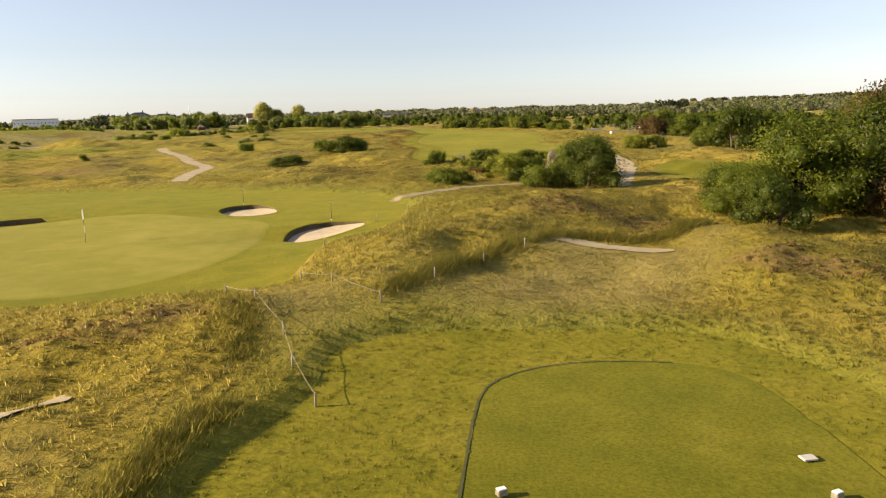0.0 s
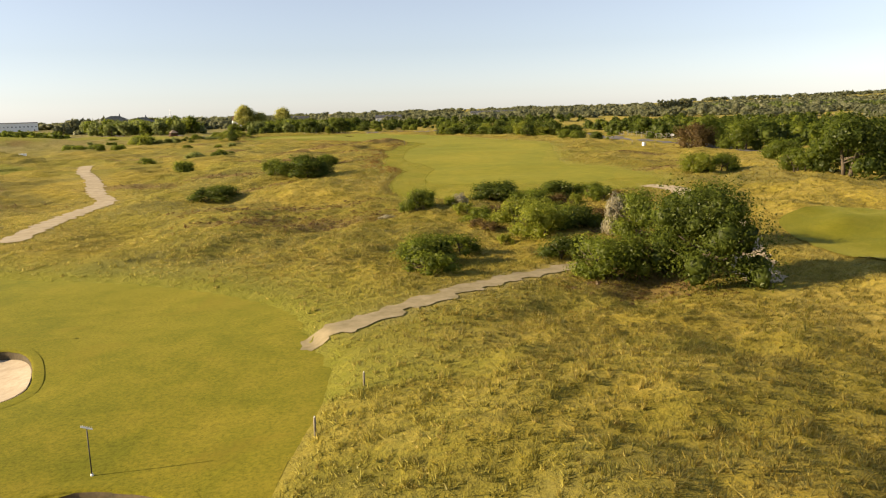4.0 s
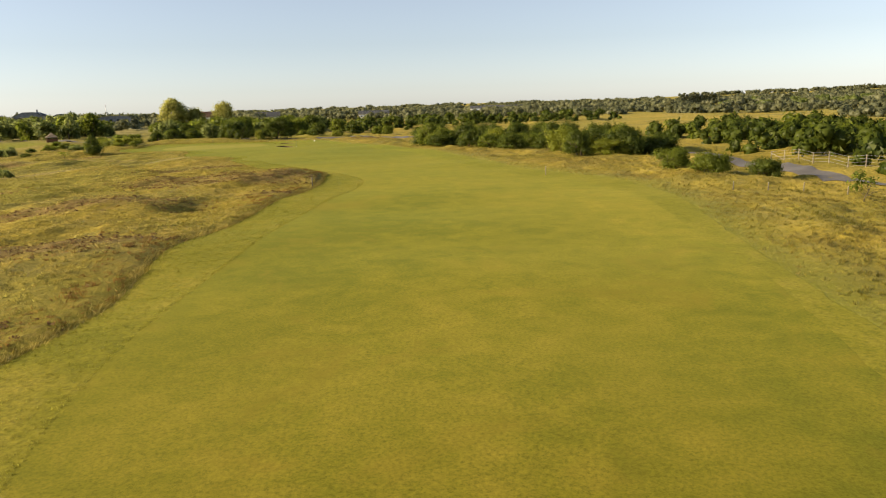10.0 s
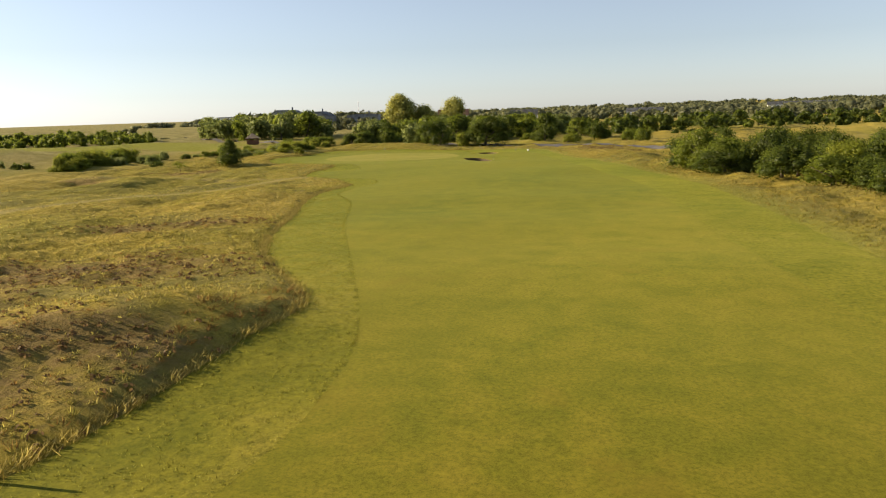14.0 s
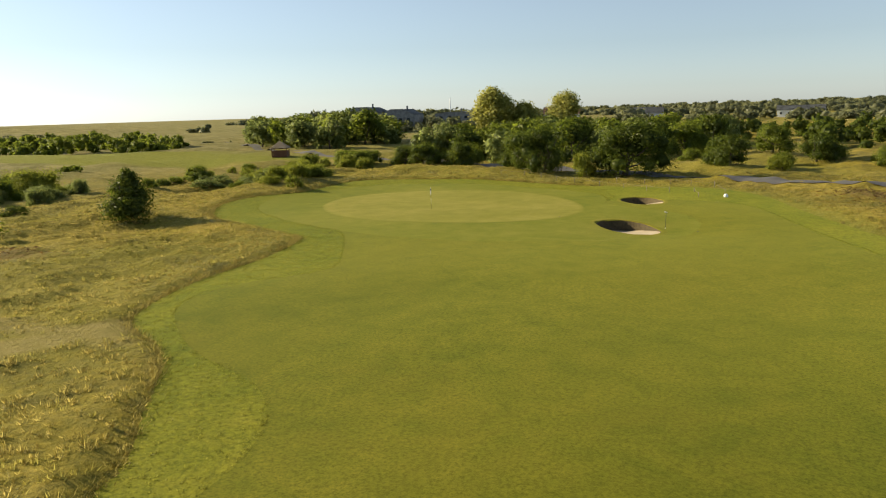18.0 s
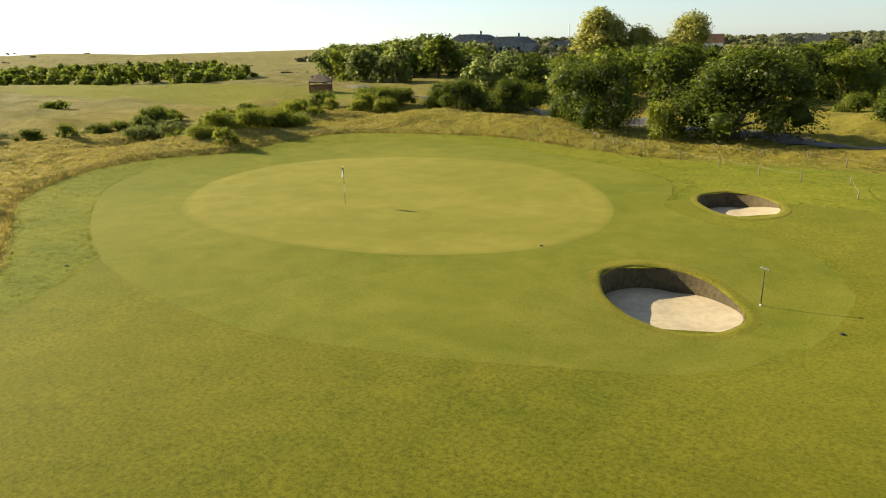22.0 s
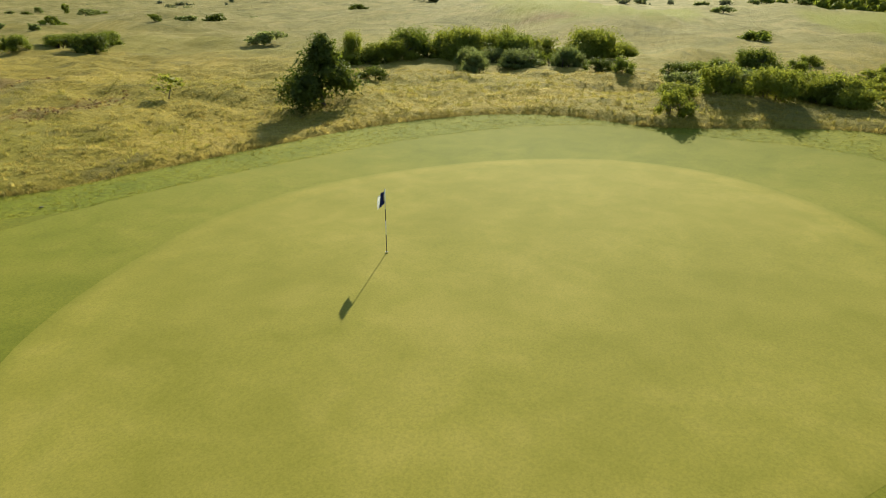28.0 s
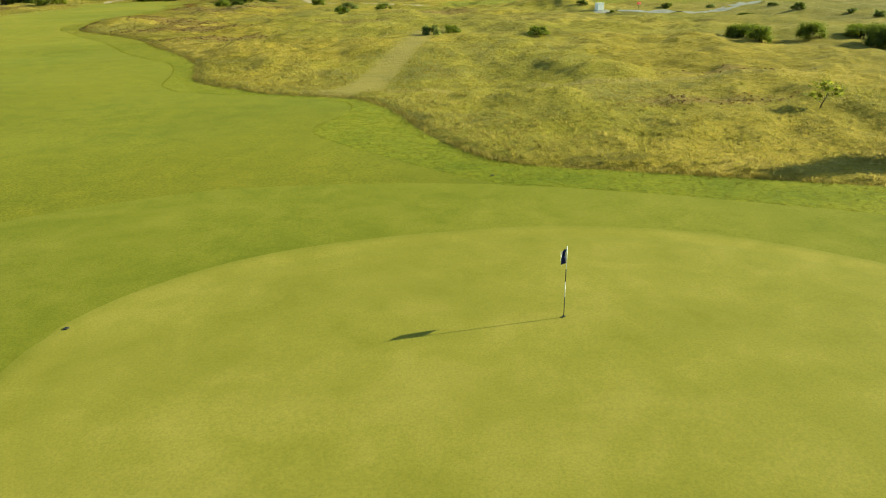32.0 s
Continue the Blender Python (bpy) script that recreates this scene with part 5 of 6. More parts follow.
def tussocks(x, y, r, h, rng, count, width, lift=0.0):
    """Tufts of grass: blades that spring from a foot and fall outwards, lit like small rounded heaps."""
    n = len(x)
    z = relief(x, y) + lift
    X, Y, Z, R, H = (np.repeat(q, count) for q in (x, y, z, r, h))
    k = n * count
    a, rho = rng.uniform(0, 2 * math.pi, k), np.sqrt(rng.random(k))
    ox, oy = np.cos(a) * rho, np.sin(a) * rho
    fx, fy = X + ox * R * 0.62, Y + oy * R * 0.62
    top = H * (1.08 - 0.62 * rho ** 2) * rng.uniform(0.75, 1.2, k)
    tx, ty = X + ox * R * 1.25 + 0.22 * H + rng.normal(size=k) * 0.05, Y + oy * R * 1.25 + rng.normal(size=k) * 0.06
    b = rng.uniform(0, 2 * math.pi, k)
    w = width * rng.uniform(0.6, 1.5, k)
    dx, dy = np.cos(b) * w, np.sin(b) * w
    v = np.stack([np.stack([fx - dx, fy - dy, Z - 0.03], -1), np.stack([fx + dx, fy + dy, Z - 0.03], -1), np.stack([tx, ty, Z + top], -1)], 1).reshape(-1, 3)
    up = np.stack([ox * 0.72 + rng.normal(size=k) * 0.2, oy * 0.72 + rng.normal(size=k) * 0.2, np.full(k, 0.72)], -1)
    up /= np.linalg.norm(up, axis=1)[:, None]
    return v, np.arange(k * 3).reshape(-1, 3), np.repeat(up, 3, 0)


gx, gy, gcut, grng = wild_spots(260000, 51, 56)
lush = wave_noise(gx, gy, 23, 61) + 0.5 * wave_noise(gx, gy, 7, 62) + 0.4 * grng.normal(size=len(gx))
hea = heather_at(gx, gy)
tread = np.minimum(inside_depth(TRODDEN, gx, gy), inside_depth(TEE_CUT, gx, gy))
size = np.clip(0.25 + 0.09 * wave_noise(gx, gy, 11, 65) + 0.08 * grng.normal(size=len(gx)), 0.12, 0.5)
tall = (0.19 + 0.06 * wave_noise(gx, gy, 9, 63) + 0.05 * wave_noise(gx, gy, 2.3, 64)) * grng.uniform(0.6, 1.25, len(gx)) * (1 - 0.45 * np.clip(hea, 0, 1))
tall = np.clip(tall * np.clip(0.3 + tread / 2.5, 0.3, 1), 0.05, 0.5)
russet = (gcut < 3.0) & (gx < 0) & ((gy > 128) & (gy < 180) | (gy > 196) & (gy < 232) & (wave_noise(gx, gy, 17, 71) > -0.1)) | (hea > 0.3) & (grng.random(len(gx)) < 0.30)
for name, pick, leaf, label in (("tall_grass", (lush <= 0.0) & ~russet, "blade", "tall dry golden grass tufts over the dunes"), ("tall_grass", (lush > 0.0) & ~russet, "greenblade", "tall olive-green grass tufts in the hollows"),
                                ("tall_grass", russet, "rustblade", "russet dry grass tufts along the rough's edge")):
    v, f, nv = tussocks(gx[pick], gy[pick], size[pick], tall[pick], grng, 14, 0.016)
    put(name, mesh_from(name, v, f, True, nv), LEAF[leaf], None, label, "grass", kind="stuff")

nrng = np.random.default_rng(59)
qx, qy = nrng.uniform(-16, 24, 60000), nrng.uniform(6, 104, 60000)
keep = nrng.random(60000) < 1.3 - np.abs(qx - 3) / 22
qx, qy = qx[keep], qy[keep]
keep = (np.minimum.reduce([inside_depth(r, qx, qy) for r in SHEETS + [TEE_C, TRODDEN]]) > 0.1) & (nrng.random(len(qx)) > 0.9 - soft_border(qx, qy))
for line, half in TRACKS:
    keep &= line_depth(np.array(line, float), half, qx, qy) > 0
qx, qy = qx[keep], qy[keep]
warm = wave_noise(qx, qy, 6, 95) + 0.5 * nrng.normal(size=len(qx)) > 0.2
for pick, leaf, label in ((warm, "blade", "small dry grass tufts between the larger ones"), (~warm, "greenblade", "small olive grass tufts between the larger ones")):
    v, f, nv = tussocks(qx[pick], qy[pick], nrng.uniform(0.09, 0.2, pick.sum()), nrng.uniform(0.05, 0.15, pick.sum()), nrng, 9, 0.015)
    put("tall_grass", mesh_from("tall_grass", v, f, True, nv), LEAF[leaf], None, label, "grass", kind="stuff")

# short tufts of the first cut
crng = np.random.default_rng(58)
cx, cy = crng.uniform(-90, 30, 330000), crng.uniform(96, 362, 330000)
band_in = (inside_depth(MOWN, cx, cy) < -0.15)
cx, cy = cx[band_in], cy[band_in]
free = np.minimum(inside_depth(FAIRWAY, cx, cy), inside_depth(APRON, cx, cy)) > 0.0
for ring in (BR["A"], BR["B"]):
    free &= inside_depth(ring, cx, cy) > 0.8
free &= ~open_side(cx, cy) | (cy < 113)
cx, cy = cx[free], cy[free]
lines = []
for ring in (FAIRWAY, APRON):
    nxt = np.roll(ring, -1, 0)
    seg = nxt - ring
    length = np.linalg.norm(seg, axis=1)
    which = crng.choice(len(ring), int(length.sum() * 14), p=length / length.sum())
    lines.append(ring[which] + seg[which] * crng.random(len(which))[:, None] + crng.normal(size=(len(which), 2)) * 0.09)
lx, ly = np.concatenate(lines).T
free = (np.minimum(inside_depth(FAIRWAY, lx, ly), inside_depth(APRON, lx, ly)) > 0.02) & (inside_depth(MOWN, lx, ly) < -0.1) & (~open_side(lx, ly) | (ly < 113) | (ly > 318))
for ring in (BR["A"], BR["B"]):
    free &= inside_depth(ring, lx, ly) > 0.8
lx, ly = lx[free], ly[free]
# the grass round the tee and the trodden ground beyond it
wx, wy = crng.uniform(-8, 20, 26000), crng.uniform(-12, 33, 26000)
free = (inside_depth(TEE, wx, wy) > 0.1) & (np.minimum(inside_depth(TEE_CUT, wx, wy) - 4.0, np.minimum(inside_depth(TRODDEN, wx, wy), line_depth(np.array(TRACKS[5][0], float), 2.4, wx, wy))) < 0) & (crng.random(26000) < 0.75 + 0.25 * wave_noise(wx, wy, 4, 91))
for line, half in TRACKS[3:4]:
    free &= line_depth(np.array(line, float), half * 0.6, wx, wy) > 0
wx, wy = wx[free], wy[free]
green_side = inside_depth(TEE_CUT, wx, wy) < 1.0 + wave_noise(wx, wy, 5, 93)
cx, cy = np.concatenate([cx, lx, wx[green_side]]), np.concatenate([cy, ly, wy[green_side]])
wx, wy = wx[~green_side], wy[~green_side]
v, f, nv = tussocks(wx, wy, crng.uniform(0.07, 0.18, len(wx)), crng.uniform(0.03, 0.09, len(wx)), crng, 8, 0.014, 0.0)
put("trodden_grass", mesh_from("trodden_grass", v, f, True, nv), LEAF["blade"], None, "short dry grass on the trodden way to the tee", "grass", kind="stuff")
v, f, nv = tussocks(cx, cy, crng.uniform(0.08, 0.20, len(cx)), crng.uniform(0.04, 0.085, len(cx)), crng, 8, 0.014, 0.045)
put("first_cut_grass", mesh_from("first_cut_grass", v, f, True, nv), LEAF["cutblade"], None, "coarse short tufts beside the mown turf", "grass", kind="stuff")

erng = np.random.default_rng(52)
spots = []
for ring in SHEETS:
    nxt = np.roll(ring, -1, 0)
    seg = nxt - ring
    length = np.linalg.norm(seg, axis=1)
    which = erng.choice(len(ring), int(length.sum() * 16), p=length / length.sum())
    side = np.column_stack([seg[:, 1], -seg[:, 0]]) / np.maximum(length, 1e-6)[:, None]
    area = np.sum(ring[:, 0] * nxt[:, 1] - nxt[:, 0] * ring[:, 1])
    spots.append(ring[which] + seg[which] * erng.random(len(which))[:, None] + side[which] * (np.sign(area) * erng.uniform(0.0, 0.4, len(which)))[:, None])
ex, ey = np.concatenate(spots).T
keep = (near_path(ex, ey) < 62) & (ey > 96) & ~open_side(ex, ey) & ~((ex > -6.5) & (ex < -0.5) & (ey > 13) & (ey < 21)) & ~((ex > -50) & (ex < -28) & (ey > 345))
for ring in SHEETS:
    keep &= inside_depth(ring, ex, ey) > 0
ex, ey = ex[keep], ey[keep]
v, f, nv = blades(ex, ey, np.clip(0.24 + 0.08 * wave_noise(ex, ey, 3.1, 66) + 0.08 * wave_noise(ex, ey, 11, 67), 0.08, 0.42), erng, 6, 0.014, 0.16)
put("edge_grass", mesh_from("edge_grass", v, f, True, nv), LEAF["blade"], None, "uncut grass standing along the mown edges", "grass", kind="stuff")

srng = np.random.default_rng(57)
for line, wide, high, n in (([(0.0, 15.8), (1.8, 18.4), (3.9, 21.8), (6, 24.5), (8.2, 26.9), (10.6, 27.2), (13.6, 27), (16, 28.8), (17.8, 31.4)], 1.0, 0.40, 1800), ([(-7.6, 17.8), (-5.6, 15.2), (-4.2, 12.4), (-3.6, 10.4)], 1.3, 0.2, 800),
                            ([(-3.4, 7.2), (-3.9, 6), (-4.1, 4), (-4.4, 2)], 0.6, 0.28, 800)):
    pts = smooth_line(line, 0.3)
    at = srng.integers(0, len(pts), n)
    sx, sy = pts[at, 0] + srng.normal(size=n) * 0.25 + srng.uniform(-wide, 0, n) * 0.6, pts[at, 1] + srng.normal(size=n) * 0.25 + srng.uniform(0, wide, n) * 0.6
    v, f, nv = blades(sx, sy, high * srng.uniform(0.5, 1.1, n), srng, 7, 0.012, 0.16)
    put("tall_grass", mesh_from("tall_grass", v, f, True, nv), LEAF["greenblade"], None, "tall olive grass standing beside a rope", "grass", kind="stuff")

hx, hy, hcut, hrng = wild_spots(160000, 53, 60)
hh = heather_at(hx, hy)
pick = (hh > 0.35) & (hrng.random(len(hx)) < np.minimum(1, hh * 1.1))
hx, hy = hx[pick][:12000], hy[pick][:12000]
size = hrng.uniform(0.07, 0.20, len(hx))
k = 9
d = hrng.normal(size=(len(hx), k, 3))
d[..., 2] = np.abs(d[..., 2]) + 0.1
d /= np.linalg.norm(d, axis=2)[..., None]
p = np.stack([hx, hy, relief(hx, hy)], -1)[:, None] + d * size[:, None, None] * np.array([1, 1, 0.75])
t = np.cross(d, hrng.normal(size=d.shape))
t /= np.linalg.norm(t, axis=2)[..., None]
b = np.cross(d, t)
s = size[:, None, None] * 0.38
quad = np.stack([p - t * s, p - b * s, p + t * s, p + b * s], 2).reshape(-1, 3)
put("heather", mesh_from("heather", quad, np.arange(len(quad)).reshape(-1, 4)), LEAF["heath"], None, "brown clumps of dry heather on the dunes", "heather", kind="stuff")


# ---------------------------------------------------------------- flags, markers, ropes and posts
def thing(name, x, y, label, category, group="", turn=0.0, lift=0.0):
    ob = tagged(new(name), label, category, group)
    ob.matrix_basis = pose(x, y, relief_at(x, y) + lift, 0, 0, turn)
    return ob


def flagstick(x, y, cloth, label, lift):
    f = thing("flagstick", x, y, label, "flag", "flagsticks", -62, lift)
    part("cup", rod([(0, 0, 0.006), (0, 0, 0.012)], [0.058, 0.058], 14), black_mat, f, "dark hole cup")
    for z0, z1, m, text in ((0.0, 0.62, black_mat, "dark lower pole band"), (0.62, 1.1, white_mat, "white pole band"), (1.1, 1.5, black_mat, "dark pole band"), (1.5, 2.14, white_mat, "white upper pole")):
        part("pole", rod([(0.0, 0, z0), (0.0, 0, z1)], [0.013, 0.013], 8), m, f, text)
    bm = bmesh.new()
    rows = []
    for i in range(9):
        u = i / 8
        rows.append([bm.verts.new((0.012 + 0.22 * u + 0.03 * math.sin(6 * u + v), 0.045 * math.sin(9 * u + 0.8 * v), 2.10 - 0.13 * v - 0.28 * u ** 1.3 * (0.5 + 0.12 * v))) for v in range(4)])
    for a, b in zip(rows[:7], rows[1:7]):
        for i in range(3):
            bm.faces.new((a[i], a[i + 1], b[i + 1], b[i])).smooth = True
    for v in rows[7] + rows[8]:
        bm.verts.remove(v)
    bmesh.ops.solidify(bm, geom=bm.faces[:], thickness=0.006)
    flag = part("flag", bm, cloth, f, "limp hanging cloth flag")
    bm = bmesh.new()
    rows = [[bm.verts.new((0.012 + 0.22 * u + 0.03 * math.sin(6 * u + v), 0.045 * math.sin(9 * u + 0.8 * v), 2.10 - 0.13 * v - 0.28 * u ** 1.3 * (0.5 + 0.12 * v))) for v in range(4)] for u in (0.75, 0.875, 1.0)]
    for a, b in zip(rows, rows[1:]):
        for i in range(3):
            bm.faces.new((a[i], a[i + 1], b[i + 1], b[i])).smooth = True
    bmesh.ops.solidify(bm, geom=bm.faces[:], thickness=0.006)
    part("border", bm, white_mat, flag, "white outer border of the cloth")
    part("hem", rod([(0, 0, 1.72), (0, 0, 2.12)], [0.017, 0.017], 8), white_mat, f, "white sleeve hem")
    part("knob", rod([(0, 0, 2.14), (0, 0, 2.17), (0, 0, 2.19)], [0.016, 0.02, 0.008], 8), white_mat, f)
    return f


flagstick(-60, 333, blue_mat, "striped flagstick with a limp navy and white flag", 0.10)
flagstick(-21.1, 34.6, white_mat, "striped flagstick on the neighbouring green", 0.10)

for x, y in ((3.5, 3.4), (10.2, 3.2)):
    m = thing("tee_marker", x, y, "pale wooden tee marker block on the tee", "marker", "tee markers", 25, 0.10)
    part("block", box(0.22, 0.16, 0.13, (0, 0, 0.07), 0.02), post_mat, m)
    part("cap", box(0.20, 0.14, 0.03, (0, 0, 0.152), 0.01), white_mat, m, "white painted cap")
slab = thing("distance_plate", 10.4, 4.8, "small pale stone plate set in the tee", "plate", "", 10, 0.10)
part("plate", box(0.34, 0.24, 0.05, (0, 0, 0.03), 0.012), plain("pale stone", (0.42, 0.39, 0.36), (0.55, 0.52, 0.48), 12), slab)


def rope_line(points, label, height=0.62, posts=True, sag=0.10):
    """Short stakes with a slack rope strung between them."""
    f = tagged(new("rope_fence"), label, "rope fence", "rope fences")
    tops = []
    for i, (x, y) in enumerate(points):
        z = relief_at(x, y) + 0.05
        lean = Vector((0.03 * math.sin(i * 2.3), 0.03 * math.cos(i * 1.7), 0))
        part("stake", rod([Vector((x, y, z - 0.2)), Vector((x, y, z + height)) + lean], [0.036, 0.030], 7), post_mat, f)
        tops.append(Vector((x, y, z + height - 0.06)) + lean)
    for a, b in zip(tops, tops[1:]):
        line = [a.lerp(b, t) - Vector((0, 0, sag * 4 * t * (1 - t))) for t in np.linspace(0, 1, 9)]
        part("rope", rod(line, [0.008] * 9, 6), rope_mat, f)
    return f


rope_line([(-4.0, 19.6), (-2.3, 17.6), (-0.1, 15.2)], "low pale rope on stakes at the foot of a mound", 0.38, True, 0.05)
rope_line([(-6.5, 17.3), (-4.7, 15.1), (-3.0, 12.3), (-2.3, 10.2), (-1.2, 8.0)], "low pale rope on stakes beside the walkway", 0.36, True, 0.05)
rope_line([(-66.2, 361.6), (-62.5, 361.2), (-59.6, 360.3), (-56.8, 358.6), (-54.0, 357.6), (-50.4, 356.6), (-47.0, 355.2), (-43.8, 353.4), (-41.0, 352.2)], "slack pale rope on stakes behind the green")
rope_line([(-49.4, 360.2), (-45.8, 359.8), (-42.6, 359.4), (-40.0, 358.4), (-37.3, 357.8), (-35.0, 351.0)], "slack pale rope on stakes beside the road")
rope_line([(-38.4, 352.4), (-37.2, 348.6)], "short pale rope between two stakes", 0.5)


def stake(x, y, h, label, mat=None, r=0.04):
    s = thing("stake", x, y, label, "stake", "wooden stakes")
    part("post", rod([(0, 0, -0.2), (0.01, 0, h * 0.95), (0.01, 0, h)], [r, r * 0.9, r * 0.6], 7), mat or post_mat, s)
    part("tip", rod([(0.01, 0, h), (0.01, 0, h + 0.03)], [r * 0.62, r * 0.3], 7), white_mat, s, "white painted tip")
    return s


for x, y in ((1.8, 17.8), (3.9, 21.2), (6.0, 23.8), (-0.9, 43.2), (0.1, 46.2), (-2.9, 39.6), (-4.6, 28.6)):
    stake(x, y, 0.45, "short weathered stake in the rough")
stake(-9.2, 213.4, 0.95, "weathered wooden stake at the fairway edge", None, 0.06)
stake(18.2, 221, 1.1, "weathered wooden stake beside the fairway", None, 0.06)
for x, y in ((33, 200), (36, 199.4), (38.8, 198.4), (40.4, 194), (41.2, 184.6), (42.8, 182.6), (43, 175.4), (43.6, 168)):
    stake(x, y, 0.8, "pale wooden stake along the roadside", None, 0.05)


def rake(x, y, turn):
    r = thing("bunker_rake", x, y, "bunker rake stood upright beside the sand", "rake", "bunker rakes", turn)
    part("handle", rod([(0, 0, 0.0), (0.02, 0, 1.35)], [0.016, 0.016], 7), black_mat, r, "dark metal handle")
    part("head", box(0.30, 0.035, 0.03, (0.02, 0, 1.37), 0.006, Matrix.Rotation(radians(18), 4, "Y")), white_mat, r, "pale rake head")
    for i in range(7):
        part("tine", rod([(-0.11 + 0.04 * i, 0, 1.40 - 0.012 * i), (-0.11 + 0.04 * i, 0.02, 1.46 - 0.012 * i)], [0.006, 0.004], 5), white_mat, r)
    part("socket", rod([(0, 0, 0.0), (0, 0, 0.10)], [0.045, 0.035], 9), white_mat, r, "pale ground socket")
    return r


rake(-36.3, 331.2, 30)
rake(-6.5, 41.9, 10)
rake(-16.4, 53.4, 60)

w = thing("litter_bin", 41.9, 169.8, "small white bin standing in dry rough", "bin")
part("body", rod([(0, 0, 0), (0, 0, 0.05), (0, 0, 0.85), (0, 0, 0.9)], [0.30, 0.32, 0.36, 0.34], 12), white_mat, w)
part("lid", rod([(0, 0, 0.9), (0, 0, 0.98)], [0.38, 0.30], 12), white_mat, w)
w = thing("marker_cone", -34.6, 349.0, "low white marker at the end of a rope", "marker")
part("body", rod([(0, 0, 0), (0, 0, 0.12), (0, 0, 0.30), (0, 0, 0.38)], [0.20, 0.22, 0.20, 0.08], 10), white_mat, w)
for x, y in ((-33.5, 330.0), (-45.8, 331.9), (-60.6, 317.8)):
    d = thing("yardage_disc", x, y, "small dark disc set in the turf", "marker", "yardage discs", 0, 0.085)
    part("disc", rod([(0, 0, 0.0), (0, 0, 0.02), (0, 0, 0.028)], [0.08, 0.08, 0.05], 10), black_mat, d)


# ---------------------------------------------------------------- roadside fence
def wire_fence(points, label, gap=3.0, height=1.5):
    f = tagged(new("wire_fence"), label, "fence")
    line = smooth_line(points, 0.5)
    run, last, tops = 0.0, None, []
    for p in line:
        if last is None or np.linalg.norm(p - last) >= gap:
            z = relief_at(*p)
            part("post", box(0.11, 0.11, height + 0.3, (p[0], p[1], z + height / 2 - 0.15), 0.012), post_mat, f)
            tops.append(Vector((p[0], p[1], z)))
            last = p
    for level in (0.25, 0.65, 1.05, 1.42):
        part("wire", rod([t + Vector((0, 0, level)) for t in tops], [0.012] * len(tops), 4), plain("galvanised wire", (0.35, 0.35, 0.35), (0.5, 0.5, 0.5), 20, 0.5, 0.1, 0.002, 0.6), f)
    for i in range(0, len(tops) - 1, 9):
        a, b = tops[i], tops[i + 1]
        part("brace", rod([a + Vector((0, 0, 1.25)), b + Vector((0, 0, 0.1))], [0.05, 0.05], 6), post_mat, f)
    return f


wire_fence([(52.4, 236), (54, 226), (55.4, 217), (56.4, 207), (57.5, 196), (60, 182), (65, 160)], "pale wooden post and wire fence beside the road")
s = thing("sign_board", 57.2, 201, "small white board on the fence line", "sign")
part("board", box(0.9, 0.04, 0.5, (0, 0, 1.15), 0.01), white_mat, s)
part("post", rod([(0, 0.04, 0), (0, 0.04, 1.3)], [0.04, 0.04], 6), post_mat, s)


# ---------------------------------------------------------------- wooden shelter
def shelter(x, y, turn):
    h = thing("wooden_shelter", x, y, "brown board shelter with a pale pyramid roof", "shelter", "", turn)
    w, tall = 3.4, 2.1
    for i in range(4):
        sx, sy = (-1, 1)[i % 2], (-1, 1)[i // 2]
        part("corner_post", box(0.16, 0.16, tall + 0.1, (sx * w / 2, sy * w / 2, tall / 2), 0.02), brown_wood_mat, h)
    for side in range(4):
        rot = Matrix.Rotation(radians(90 * side), 4, "Z")
        for k in range(7):
            if side == 3 and k < 5:
                b = box(w * 0.32, 0.05, 0.17, (-w * 0.33, -w / 2, 0.14 + 0.19 * k), 0.012)
            else:
                b = box(w - 0.16, 0.05, 0.17, (0, -w / 2, 0.14 + 0.19 * k), 0.012)
            bmesh.ops.rotate(b, cent=(0, 0, 0), matrix=rot.to_3x3(), verts=b.verts)
            part("wall_board", b, brown_wood_mat, h)
        for k in range(2):
            b = box(w - 0.16, 0.05, 0.13, (0, -w / 2, 1.85 + 0.2 * k), 0.012)
            bmesh.ops.rotate(b, cent=(0, 0, 0), matrix=rot.to_3x3(), verts=b.verts)
            part("fascia", b, brown_wood_mat, h)
        for k in range(8):
            a, c = k / 8, (k + 1.12) / 8
            bm = bmesh.new()
            e, z0, z1 = w / 2 + 0.45, tall - 0.12, tall + 1.55
            v = [bm.verts.new(p) for p in ((-e * (1 - a), -e * (1 - a), z0 + (z1 - z0) * a + 0.05), (e * (1 - a), -e * (1 - a), z0 + (z1 - z0) * a + 0.05),
                                          (e * (1 - min(c, 0.995)), -e * (1 - min(c, 0.995)), z0 + (z1 - z0) * c), (-e * (1 - min(c, 0.995)), -e * (1 - min(c, 0.995)), z0 + (z1 - z0) * c))]
            face = bm.faces.new(v)
            bmesh.ops.solidify(bm, geom=[face], thickness=0.045)
            bmesh.ops.rotate(bm, cent=(0, 0, 0), matrix=rot.to_3x3(), verts=bm.verts)
            part("shingle_course", bm, shingle_mat, h)
    part("floor", box(w, w, 0.12, (0, 0, 0.04), 0.02), brown_wood_mat, h)
    part("bench", box(w - 0.6, 0.4, 0.06, (0, w / 2 - 0.35, 0.46), 0.015), brown_wood_mat, h)
    part("finial", rod([(0, 0, tall + 1.5), (0, 0, tall + 1.75)], [0.12, 0.03], 8), brown_wood_mat, h)
    return h


shelter(-141, 397, 32)


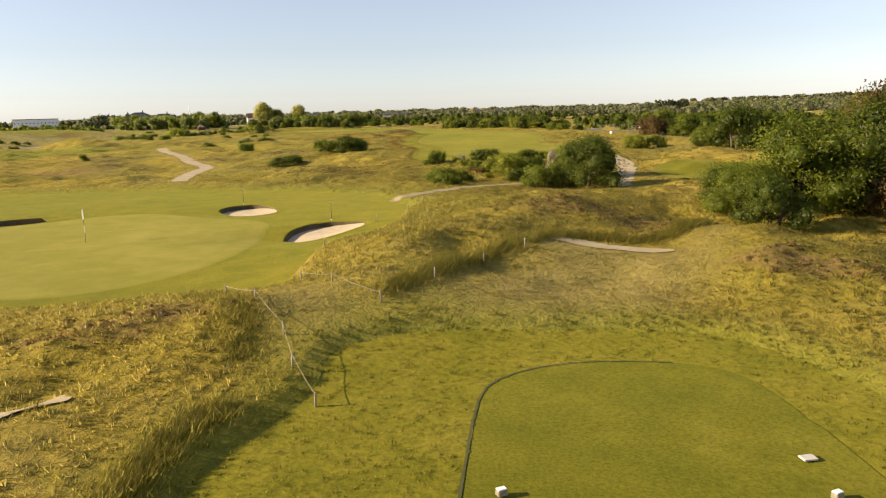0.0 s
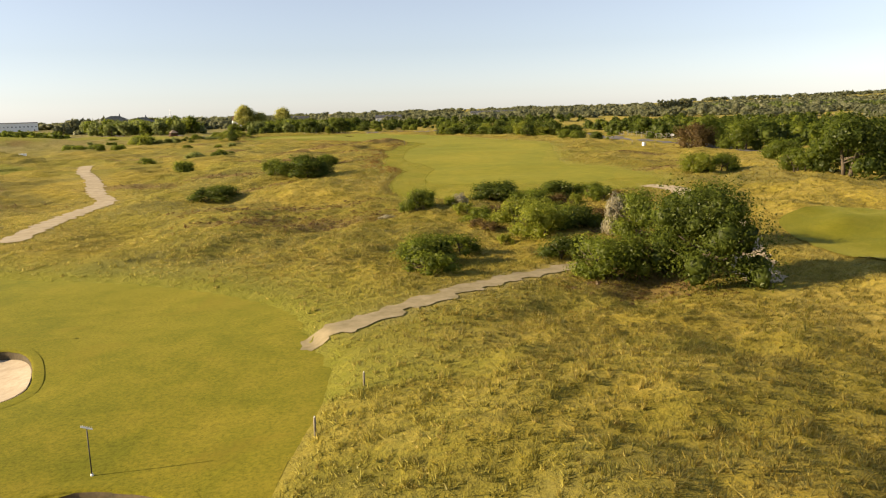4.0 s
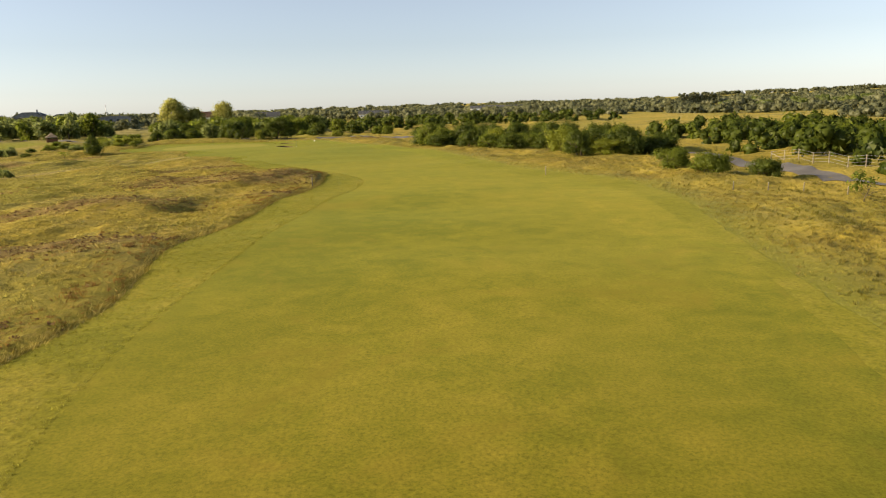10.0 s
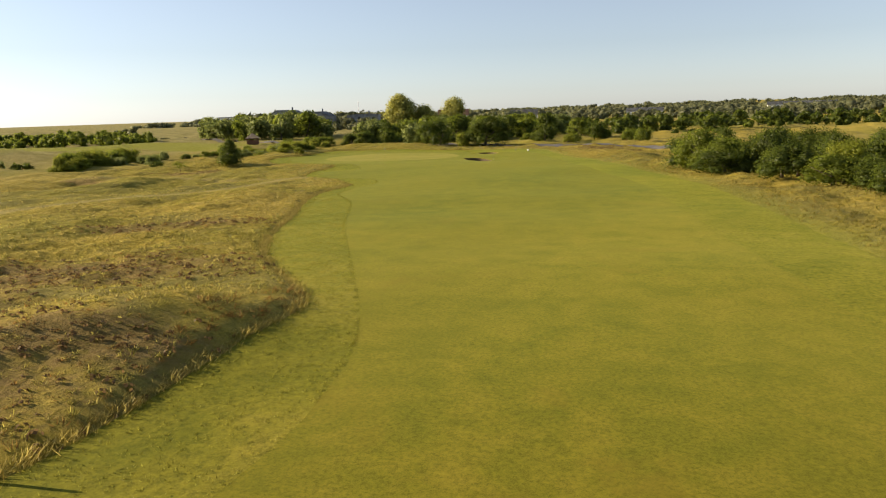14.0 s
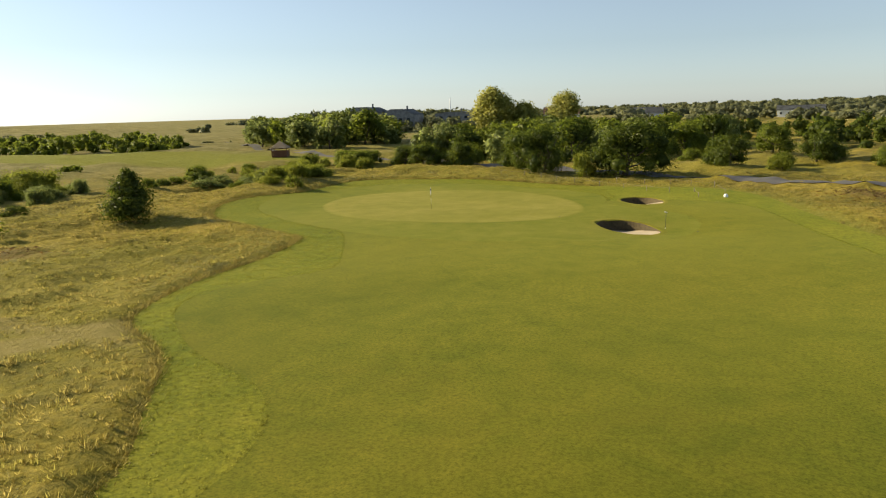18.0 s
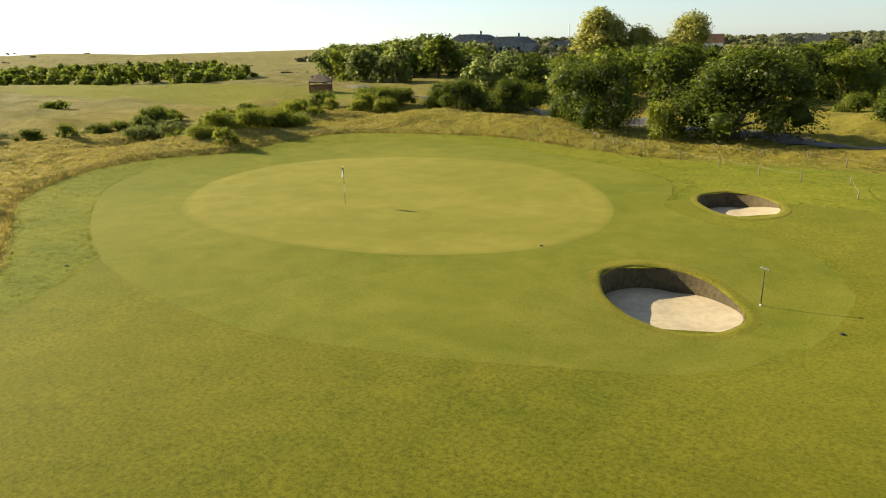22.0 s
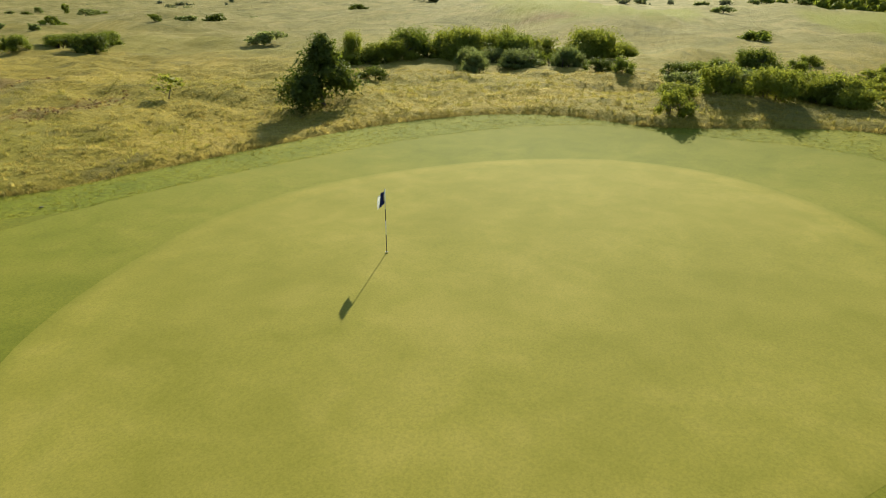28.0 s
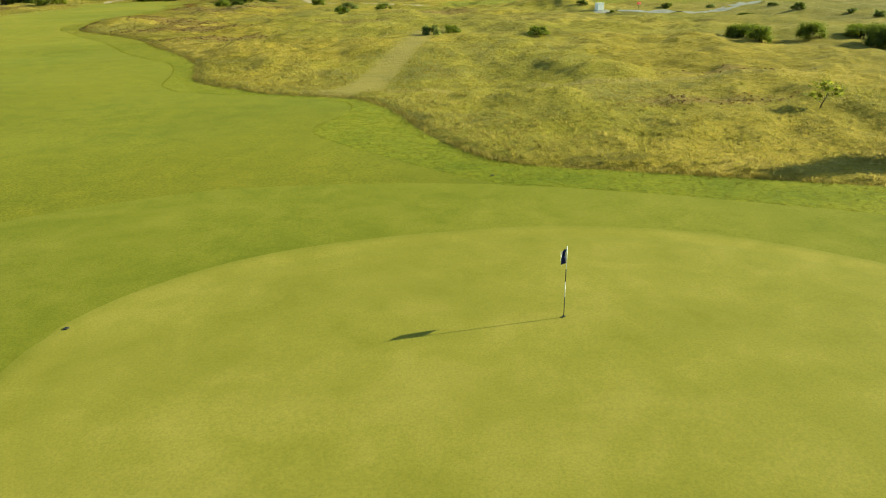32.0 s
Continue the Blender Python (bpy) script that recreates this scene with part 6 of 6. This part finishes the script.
# ---------------------------------------------------------------- buildings
def gable_shed(x, y, wide, deep, eaves, ridge, turn, label):
    h = thing("shed", x, y, label, "shed", "old sheds", turn, -0.4)
    bm = bmesh.new()
    prof = [(-wide / 2, 0), (wide / 2, 0), (wide / 2, eaves), (wide * 0.18, ridge), (-wide * 0.18, ridge), (-wide / 2, eaves)]
    a = [bm.verts.new((u, -deep / 2, z)) for u, z in prof]
    b = [bm.verts.new((u, deep / 2, z)) for u, z in prof]
    bm.faces.new(a)
    bm.faces.new(b[::-1])
    for i in (0, 1, 5):
        bm.faces.new((a[i], b[i], b[(i + 1) % 6], a[(i + 1) % 6]))
    part("wall", bm, concrete_mat, h)
    for k, (p, q) in enumerate(((2, 3), (3, 4), (4, 5))):
        bm = bmesh.new()
        (u0, z0), (u1, z1) = prof[p], prof[q]
        f = bm.faces.new([bm.verts.new(c) for c in ((u0, -deep / 2 - 0.4, z0 + 0.15), (u0, deep / 2 + 0.4, z0 + 0.15), (u1, deep / 2 + 0.4, z1 + 0.15), (u1, -deep / 2 - 0.4, z1 + 0.15))])
        bmesh.ops.solidify(bm, geom=[f], thickness=0.2)
        part("roof", bm, roof_mat, h)
    for i in range(4):
        u = -wide * 0.34 + wide * 0.225 * i
        win = part("window", box(wide * 0.10, 0.3, eaves * 0.22, (u, -deep / 2 - 0.02, eaves * 0.72)), concrete_mat, h)
        part("pane", box(wide * 0.085, 0.1, eaves * 0.18, (u, -deep / 2 - 0.16, eaves * 0.72)), glass_mat, win)
    part("door", box(wide * 0.16, 0.2, eaves * 0.5, (wide * 0.1, -deep / 2 - 0.05, eaves * 0.25)), roof_mat, h)
    part("chimney", box(0.8, 0.8, 2.0, (wide * 0.16, 0, ridge + 0.9), 0.05), concrete_mat, h)
    return h


gable_shed(-262, 594, 19, 34, 8.4, 11.2, 24, "old grey concrete shed with clipped gable")
gable_shed(-244.5, 601.8, 19, 34, 8.4, 11.4, 24, "old grey concrete shed with clipped gable")
gable_shed(-222, 622, 20, 26, 7.4, 8.2, 24, "low dark shed beside the concrete sheds")


def house(x, y, wide, deep, eaves, ridge, turn, wall, roof, label, name="house"):
    h = thing(name, x, y, label, name, "", turn, -0.3)
    part("wall", box(wide, deep, eaves, (0, 0, eaves / 2)), wall, h)
    for s in (-1, 1):
        bm = bmesh.new()
        f = bm.faces.new([bm.verts.new(c) for c in ((-wide / 2 - 0.4, s * (deep / 2 + 0.4), eaves - 0.1), (wide / 2 + 0.4, s * (deep / 2 + 0.4), eaves - 0.1), (wide / 2 + 0.4, 0, ridge), (-wide / 2 - 0.4, 0, ridge))])
        bmesh.ops.solidify(bm, geom=[f], thickness=0.25)
        part("roof", bm, roof, h)
    for s in (-1, 1):
        bm = bmesh.new()
        f = bm.faces.new([bm.verts.new(c) for c in ((s * wide / 2, -deep / 2, eaves), (s * wide / 2, deep / 2, eaves), (s * wide / 2, 0, ridge - 0.1))])
        bmesh.ops.solidify(bm, geom=[f], thickness=0.2)
        part("gable", bm, wall, h)
    n = max(2, int(wide / 4))
    for i in range(n):
        u = -wide / 2 + wide * (i + 0.5) / n
        win = part("window", box(1.5, 0.16, 1.5, (u, -deep / 2 - 0.02, eaves * 0.55)), white_mat, h)
        part("pane", box(1.2, 0.06, 1.2, (u, -deep / 2 - 0.10, eaves * 0.55)), glass_mat, win)
    part("door", box(1.1, 0.14, 2.1, (wide * 0.42, -deep / 2 - 0.02, 1.05)), brown_wood_mat, h)
    return h


house(-500, 850, 48, 20, 9.5, 10.3, 30, white_mat, roof_mat, "long white flat-roofed hall beyond the dunes", "hall")
house(-318, 690, 22, 10, 5.5, 8.5, 24, white_mat, roof_mat, "white house with a grey roof among trees")
house(-190, 700, 22, 12, 5.0, 9.5, 20, white_mat, tile_mat, "pale house with brown tiled roof behind a wood")
house(-148, 742, 20, 10, 4.6, 8.6, 12, white_mat, roof_mat, "pale house with grey roof behind a wood")
house(-60, 760, 26, 10, 4.2, 7.0, 5, white_mat, roof_mat, "pale low farm building far off")
house(60, 980, 60, 14, 5.0, 8.0, 0, white_mat, roof_mat, "long pale farm building far off")

# ---------------------------------------------------------------- yard in the dunes to the south
strip_sheet("bare_yard", [(-104, 203), (-112, 208), (-121, 210), (-132, 200), (-146, 186)], 1.8, 1.0, 0.08, plain("pale bare ground", (0.15, 0.15, 0.15), (0.27, 0.27, 0.265), 1.5, 0.9, 0.4, 0.04), "pale grey bare ground between dunes", "yard")
c = thing("storage_box", -103.4, 201.4, "white storage box on bare ground", "box", "", 15)
part("body", box(1.5, 1.1, 1.35, (0, 0, 0.68), 0.04), white_mat, c)
part("lid", box(1.6, 1.2, 0.12, (0, 0, 1.40), 0.03), white_mat, c)
c = thing("warning_board", -111, 203.4, "small red board on a post", "sign", "", 30)
part("board", box(1.0, 0.06, 0.5, (0, 0, 1.25), 0.02), red_mat, c)
part("post", rod([(0, 0.06, 0), (0, 0.06, 1.5)], [0.05, 0.05], 6), post_mat, c)
mast = thing("mast", -236, 640, "slender pale mast behind the sheds", "mast")
part("pole", rod([(0, 0, 0), (0, 0, 17)], [0.35, 0.2], 8), white_mat, mast)
part("base", box(1.2, 1.2, 0.5, (0, 0, 0.2), 0.05), concrete_mat, mast)
